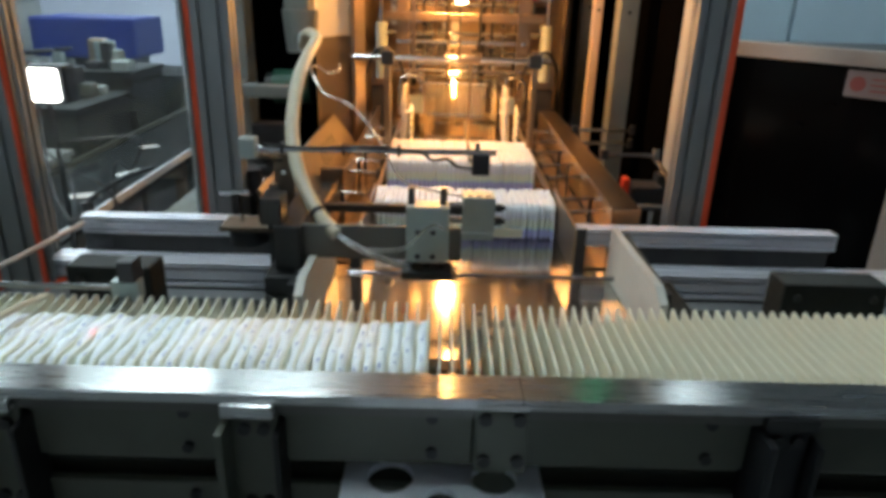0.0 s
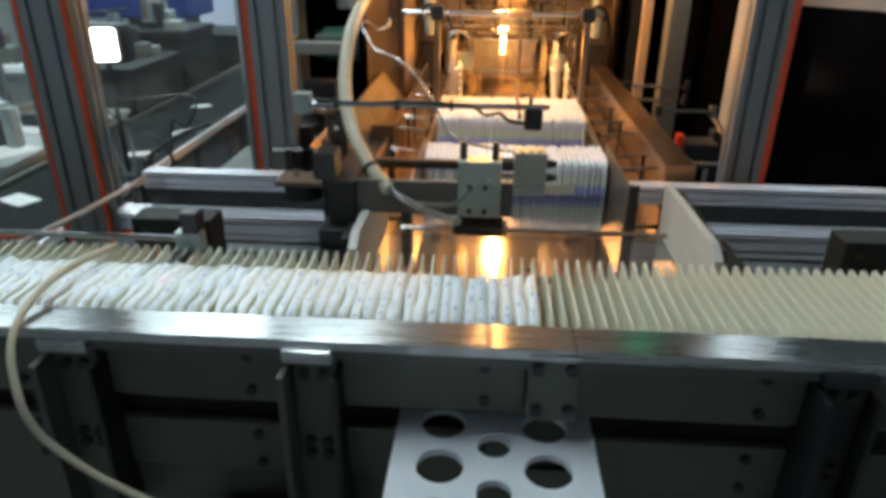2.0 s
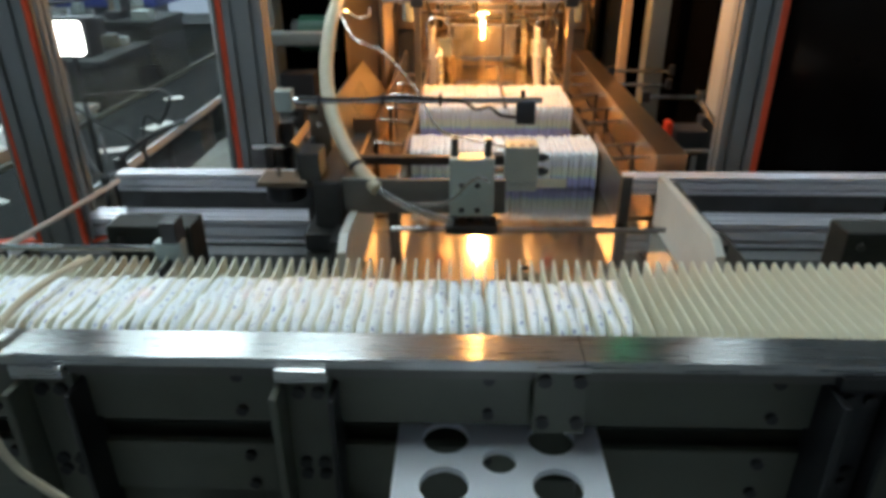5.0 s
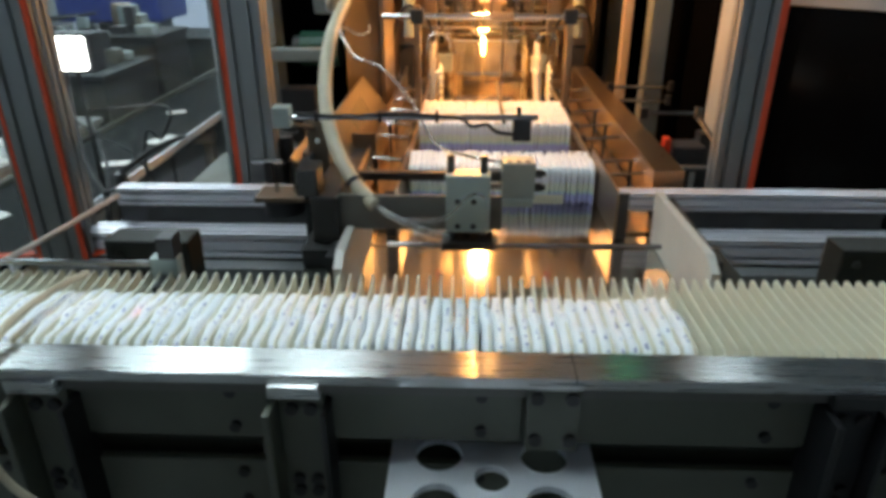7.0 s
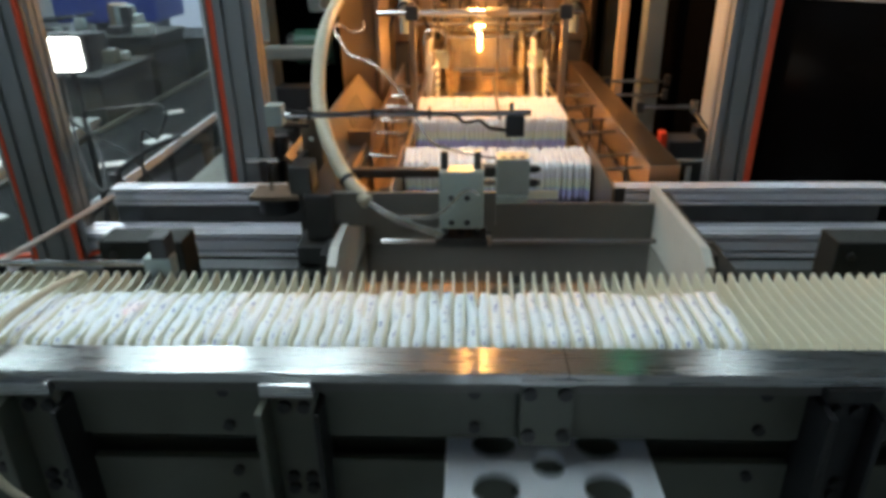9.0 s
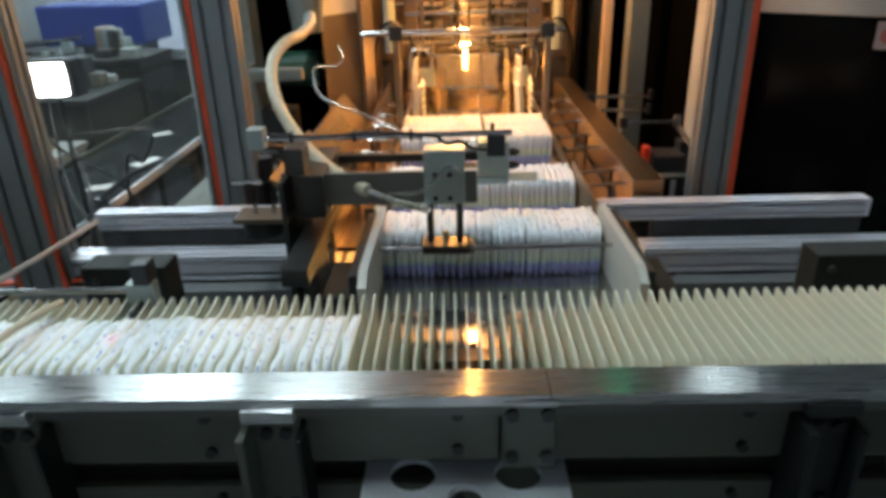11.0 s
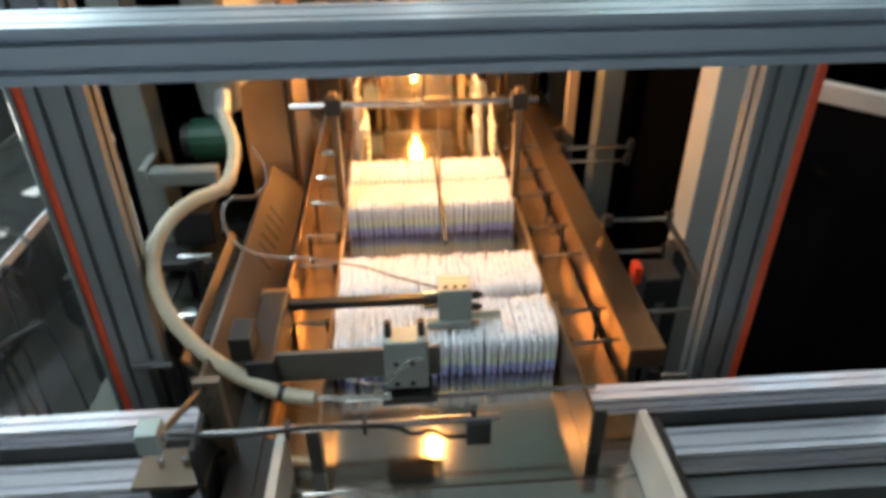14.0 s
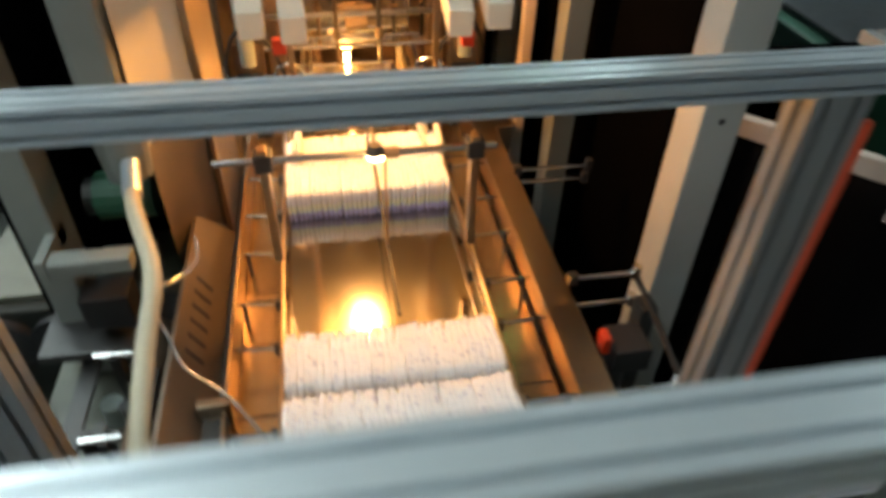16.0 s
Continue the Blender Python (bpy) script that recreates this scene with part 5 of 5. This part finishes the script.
# holed pusher carriage plate under the belt
def holed_plate():
    z0, z1 = 0.966, 0.974
    outline = [(-0.164, 0.76), (-0.164, 0.3055), (-0.12, 0.2705), (-0.095, 0.12), (-0.02, 0.12), (0.004, 0.2705), (0.048, 0.3055), (0.048, 0.76)]
    loops = [outline]
    for cx, r, ys in ((-0.113, 0.0245, (0.54, 0.473, 0.406, 0.339)), (-0.058, 0.0175, (0.5065, 0.4395, 0.3725, 0.24)), (-0.003, 0.0245, (0.54, 0.473, 0.406, 0.339))):
        loops += [[(cx + r * math.cos(2 * math.pi * k / 32), y + r * math.sin(2 * math.pi * k / 32)) for k in range(32)] for y in ys]
    pts, lines = [], []
    for loop in loops:
        n = len(pts)
        pts += [Vector(p) for p in loop]
        lines += [(n + k, n + (k + 1) % len(loop)) for k in range(len(loop))]
    flat, _, faces, *_ = delaunay_2d_cdt(pts, lines, [], 2, 1e-6)
    bm = B()
    low = [bm.verts.new((p.x, p.y, z0)) for p in flat]
    top = [bm.verts.new((p.x, p.y, z1)) for p in flat]
    count = {}
    holes = [(Vector((sum(p[0] for p in h) / 32, sum(p[1] for p in h) / 32)), (Vector(h[0]) - Vector(h[16])).length / 2) for h in loops[1:]]
    for f in faces:
        mid = sum((flat[i] for i in f), Vector((0, 0))) / len(f)
        if any((mid - c).length < r * 0.98 for c, r in holes):
            continue
        bm.faces.new([top[i] for i in f])
        bm.faces.new([low[i] for i in reversed(f)])
        for a, b in zip(f, list(f[1:]) + [f[0]]):
            count[frozenset((a, b))] = count.get(frozenset((a, b)), []) + [(a, b)]
    for e in count.values():
        if len(e) == 1:
            a, b = e[0]
            bm.faces.new((top[b], top[a], low[a], low[b]))
    return bm


carr = thing("pusher_plate", (-0.058, 0.5, 0.96), "white plastic carriage plate with rows of round holes under the conveyor", "plate")
bm = holed_plate()
bm.transform(Matrix.Translation((0.0, 0.014, 0)))
part("plate", bm, WHITEPOM, carr)
part("slide_bar", box(B(), -0.09, -0.03, 0.60, 0.95, 0.94, 0.962, 0.002), DARK, carr)
# lower things under the conveyor
bx = thing("under_box", (-0.36, 0.45, 0.6), "grey box and white sleeve on the lower frame", "box")
part("box", box(B(), -0.40, -0.20, 0.40, 0.56, 0.70, 0.84, 0.004), PAINT, bx)
part("sleeve", box(B(), -0.375, -0.325, 0.36, 0.40, 0.80, 0.86, 0.004), WHITEPOM, bx)
part("stand", box(B(), -0.36, -0.28, 0.44, 0.52, 0, 0.70), PAINTD, bx)

# ---- hose to the pusher, in rigid lengths ----
HOSE_N = 30
REST = [(-0.4, 1.63, 1.325), (-0.37, 1.53, 1.358), (-0.328, 1.4, 1.357), (-0.326, 1.3, 1.336), (-0.325, 1.2, 1.306), (-0.322, 1.12, 1.255), (-0.308, 1.05, 1.212), (-0.281, 0.99, 1.164), (-0.236, 0.93, 1.125), (-0.18, 0.89, 1.105), (-0.117, 0.868, 1.094)]
OUT = [(-0.4, 1.63, 1.325), (-0.377, 1.58, 1.292), (-0.369, 1.52, 1.276), (-0.375, 1.46, 1.263), (-0.41, 1.4, 1.27), (-0.439, 1.34, 1.26), (-0.447, 1.28, 1.23), (-0.432, 1.23, 1.175), (-0.389, 1.19, 1.122), (-0.316, 1.155, 1.092), (-0.219, 1.138, 1.105)]
BEND = [(-0.4, 1.63, 1.325), (-0.415, 1.55, 1.301), (-0.439, 1.48, 1.299), (-0.456, 1.42, 1.279), (-0.449, 1.36, 1.244), (-0.413, 1.28, 1.215), (-0.365, 1.2, 1.19), (-0.318, 1.13, 1.169), (-0.266, 1.07, 1.152), (-0.206, 1.02, 1.137), (-0.16, 1.0, 1.127)]
LINE_REST = [(-0.305, 1.55, 1.292), (-0.3, 1.512, 1.282), (-0.32, 1.475, 1.281), (-0.336, 1.437, 1.3), (-0.342, 1.399, 1.296), (-0.32, 1.362, 1.271), (-0.301, 1.324, 1.258), (-0.253, 1.286, 1.248), (-0.216, 1.248, 1.224), (-0.182, 1.211, 1.191), (-0.163, 1.173, 1.166), (-0.134, 1.135, 1.136), (-0.065, 1.098, 1.127), (-0.033, 1.06, 1.132)]
LINE_OUT = [(-0.346, 1.58, 1.28), (-0.325, 1.561, 1.249), (-0.324, 1.542, 1.225), (-0.348, 1.522, 1.21), (-0.382, 1.503, 1.219), (-0.395, 1.484, 1.191), (-0.38, 1.465, 1.157), (-0.341, 1.445, 1.141), (-0.29, 1.426, 1.142), (-0.248, 1.407, 1.151), (-0.2, 1.388, 1.145), (-0.154, 1.368, 1.133), (-0.099, 1.349, 1.104), (-0.04, 1.33, 1.074)]


def resample(pts, n):
    path = smooth_path(pts, 12)
    acc = [0.0]
    for a, b in zip(path, path[1:]):
        acc.append(acc[-1] + (b - a).length)
    out = []
    for k in range(n + 1):
        s = acc[-1] * k / n
        i = max(j for j in range(len(acc)) if acc[j] <= s + 1e-9)
        i = min(i, len(path) - 2)
        f = (s - acc[i]) / max(acc[i + 1] - acc[i], 1e-9)
        out.append(path[i].lerp(path[i + 1], f))
    return out


def flexible(name, top, label, r, n, half, material, ridge, thin=0):
    """A hose of short rigid lengths that follow one another."""
    t = thing(name, top, label, "hose", "air hoses")
    def length(width, colour, ribs):
        bm = tube(B(), [(0, 0, -half), (0, 0, -half / 3), (0, 0, half / 3), (0, 0, half)], width, 14 if width > 0.005 else 8, 4, ribs)
        me = bpy.data.meshes.new("segment")
        bm.to_mesh(me)
        bm.free()
        me.materials.append(colour)
        shade(me, 50)
        return me
    wide, narrow = length(r, material, ridge), length(r * 0.5, CLEARTUBE if thin else material, 0.0)
    segs = []
    for k in range(n):
        o = new("segment", narrow if k >= n - thin else wide)
        o.parent = t
        if thin and k == n - thin - 2:
            ring = new("clamp_ring", collar_mesh(r * 1.18))
            ring.parent = o
        segs.append(o)
    return t, segs


def collar_mesh(r):
    bm = cyl(B(), (0, 0, -0.004), (0, 0, 0.004), r, 16)
    me = bpy.data.meshes.new("clamp_ring")
    bm.to_mesh(me)
    bm.free()
    me.materials.append(BLACK)
    return me


hose, SEGS = flexible("hose", REST[0], "ribbed cream air hose curving from the white column to the pusher", 0.0106, HOSE_N, 0.021, HOSE, 0.1, 4)
line, LSEGS = flexible("clear_air_line", LINE_REST[0], "thin clear air line curling down to the pusher cylinder", 0.0024, 34, 0.012, CLEARTUBE, 0.0)


# ---- what moves ----
def motions():
    ts = [0.0, 4.0, 8.0, 9.0, 12.0, 16.0]
    for ob in (belt, row_wait):
        at = PLACE[ob]
        walk(ob, [(t, pose(at.x + SPEED * t, at.y, at.z)) for t in ts])
    # pushed group: rides the belt, is pushed onto the deck, squeezed, then moved on slowly
    at = PLACE[row_push]
    drop = DECK_Z + 0.001 - at.z
    ride = SPEED * 9.0
    mid = FRONT0 - NPAD * PITCH / 2
    rows = [(t, pose(SPEED * t, 0.642, at.z)) for t in (0.0, 3.0, 6.0, 8.8, 9.0)]
    for t, y, dz in ((9.1, 0.80, 0.5), (9.2, 0.997, 1), (9.6, 1.05, 1), (10.2, 1.06, 1), (11.5, 1.086, 1), (12.0, 1.174, 1), (12.5, 1.222, 1), (13.5, 1.314, 1), (14.0, 1.345, 1), (14.5, 1.36, 1), (16.0, 1.36, 1)):
        f = min(1.0, max(0.0, (t - 9.2) / 1.0))
        rows.append((t, pose((ride + 0.004) * (1 - f) + (MID_X - mid) * f, y, at.z + drop * dz)))
    walk(row_push, rows)
    for k, p in enumerate(PUSHED):
        m = p.matrix_basis.copy()
        x = m.translation.x
        tight = mid + ((NPAD - 1) / 2 - k) * TIGHT
        n = m.copy()
        n.translation.x = tight
        walk(p, [(0.0, m), (9.2, m), (10.2, n), (16.0, n)])
    walk(stack_b, [(t, pose(MID_X, y, DECK_Z + 0.001)) for t, y in ((0.0, 1.27), (11.5, 1.27), (12.0, 1.285), (12.5, 1.345), (13.5, 1.415), (14.0, 1.428), (14.5, 1.432), (16.0, 1.432))])
    walk(stack_c, [(t, pose(MID_X, y, DECK_Z + 0.001)) for t, y in ((0.0, 1.62), (12.0, 1.62), (12.8, 1.64), (13.5, 1.69), (14.5, 1.80), (15.5, 1.905), (16.0, 1.978))])
    for ob, s in ((plate_r, -1), (plate_l, 1)):
        at = PLACE[ob]
        walk(ob, [(t, pose(at.x + s * d, at.y, at.z)) for t, d in ((0.0, 0), (9.3, 0), (10.2, 0.062), (11.6, 0.062), (12.0, 0.004), (12.3, 0), (16.0, 0))])
    walk(gate, [(t, pose(0, 1.06, 0.90 + d)) for t, d in ((0.0, 0), (7.25, 0), (7.5, 0.079), (9.3, 0.079), (9.7, 0), (16.0, 0))])
    at = PLACE[carr]
    walk(carr, [(t, pose(at.x + dx, at.y + dy, at.z)) for t, dx, dy in ((0.0, 0, 0), (7.5, 0, 0), (8.0, 0.017, 0), (8.5, 0.036, 0), (8.95, 0.06, 0.0), (9.1, 0.07, 0.13), (9.2, 0.072, 0.29), (9.5, 0.07, 0.30), (10.3, 0.03, 0.1), (11.0, -0.005, 0), (16.0, -0.005, 0))])
    # pusher
    at = PLACE[unit]
    moves = ((0.0, 0.0, 0.0, 0.0), (9.2, 0.0, 0.0, 0.0), (9.8, 0.0, 0.05, 0.05), (10.6, 0.06, 0.05, 0.35), (11.3, 0.10, 0.022, 0.6), (11.6, 0.115, 0.02, 0.65), (12.0, 0.18, 0.015, 0.8), (12.5, 0.235, 0.01, 0.95), (13.0, 0.27, 0.005, 1.0), (13.5, 0.29, 0.0, 1.0), (14.0, 0.27, 0.0, 1.0), (14.25, 0.17, 0.02, 0.97), (14.5, 0.06, 0.015, 0.88), (14.9, 0.0, 0.0, 0.4), (15.4, 0.0, 0.0, 0.05), (16.0, 0.0, 0.0, 0.0))
    walk(unit, [(t, pose(at.x, at.y + dy, at.z + dz)) for t, dy, dz, f in moves])
    for ob in FOOT:
        walk(ob, [(t, pose(0, 0, -d)) for t, d in ((0.0, 0), (9.5, 0), (9.9, 0.05), (11.3, 0.054), (13.3, 0.054), (13.7, 0), (16.0, 0))])
    for top, segs, rest, way, out, end in ((hose, SEGS, REST, BEND, OUT, (-0.115, 0.868, 1.085)), (line, LSEGS, LINE_REST, None, LINE_OUT, (-0.033, 1.055, 1.137))):
        tracks = {s: [] for s in segs}
        for t, dy, dz, f in moves:
            pts = [Vector(a).lerp(Vector(b), f) for a, b in zip(rest, out)]
            if way and 9.2 < t < 13.0:
                g = min(f / 0.65, 1.0), max((f - 0.65) / 0.35, 0.0)
                pts = [Vector(a).lerp(Vector(w), g[0]).lerp(Vector(b), g[1]) for a, w, b in zip(rest, way, out)]
            pull = V(end[0], end[1] + dy, end[2] + dz) - pts[-1]
            for k, w in ((-4, 0.12), (-3, 0.35), (-2, 0.65), (-1, 1.0)):
                pts[k] = pts[k] + pull * w
            path = resample(pts, len(segs))
            for s, a, b in zip(segs, path, path[1:]):
                q = (b - a).to_track_quat("Z", "Y")
                tracks[s].append((t, Matrix.LocRotScale((a + b) / 2 - PLACE[top], q, None)))
        for s, rows in tracks.items():
            walk(s, rows)


motions()
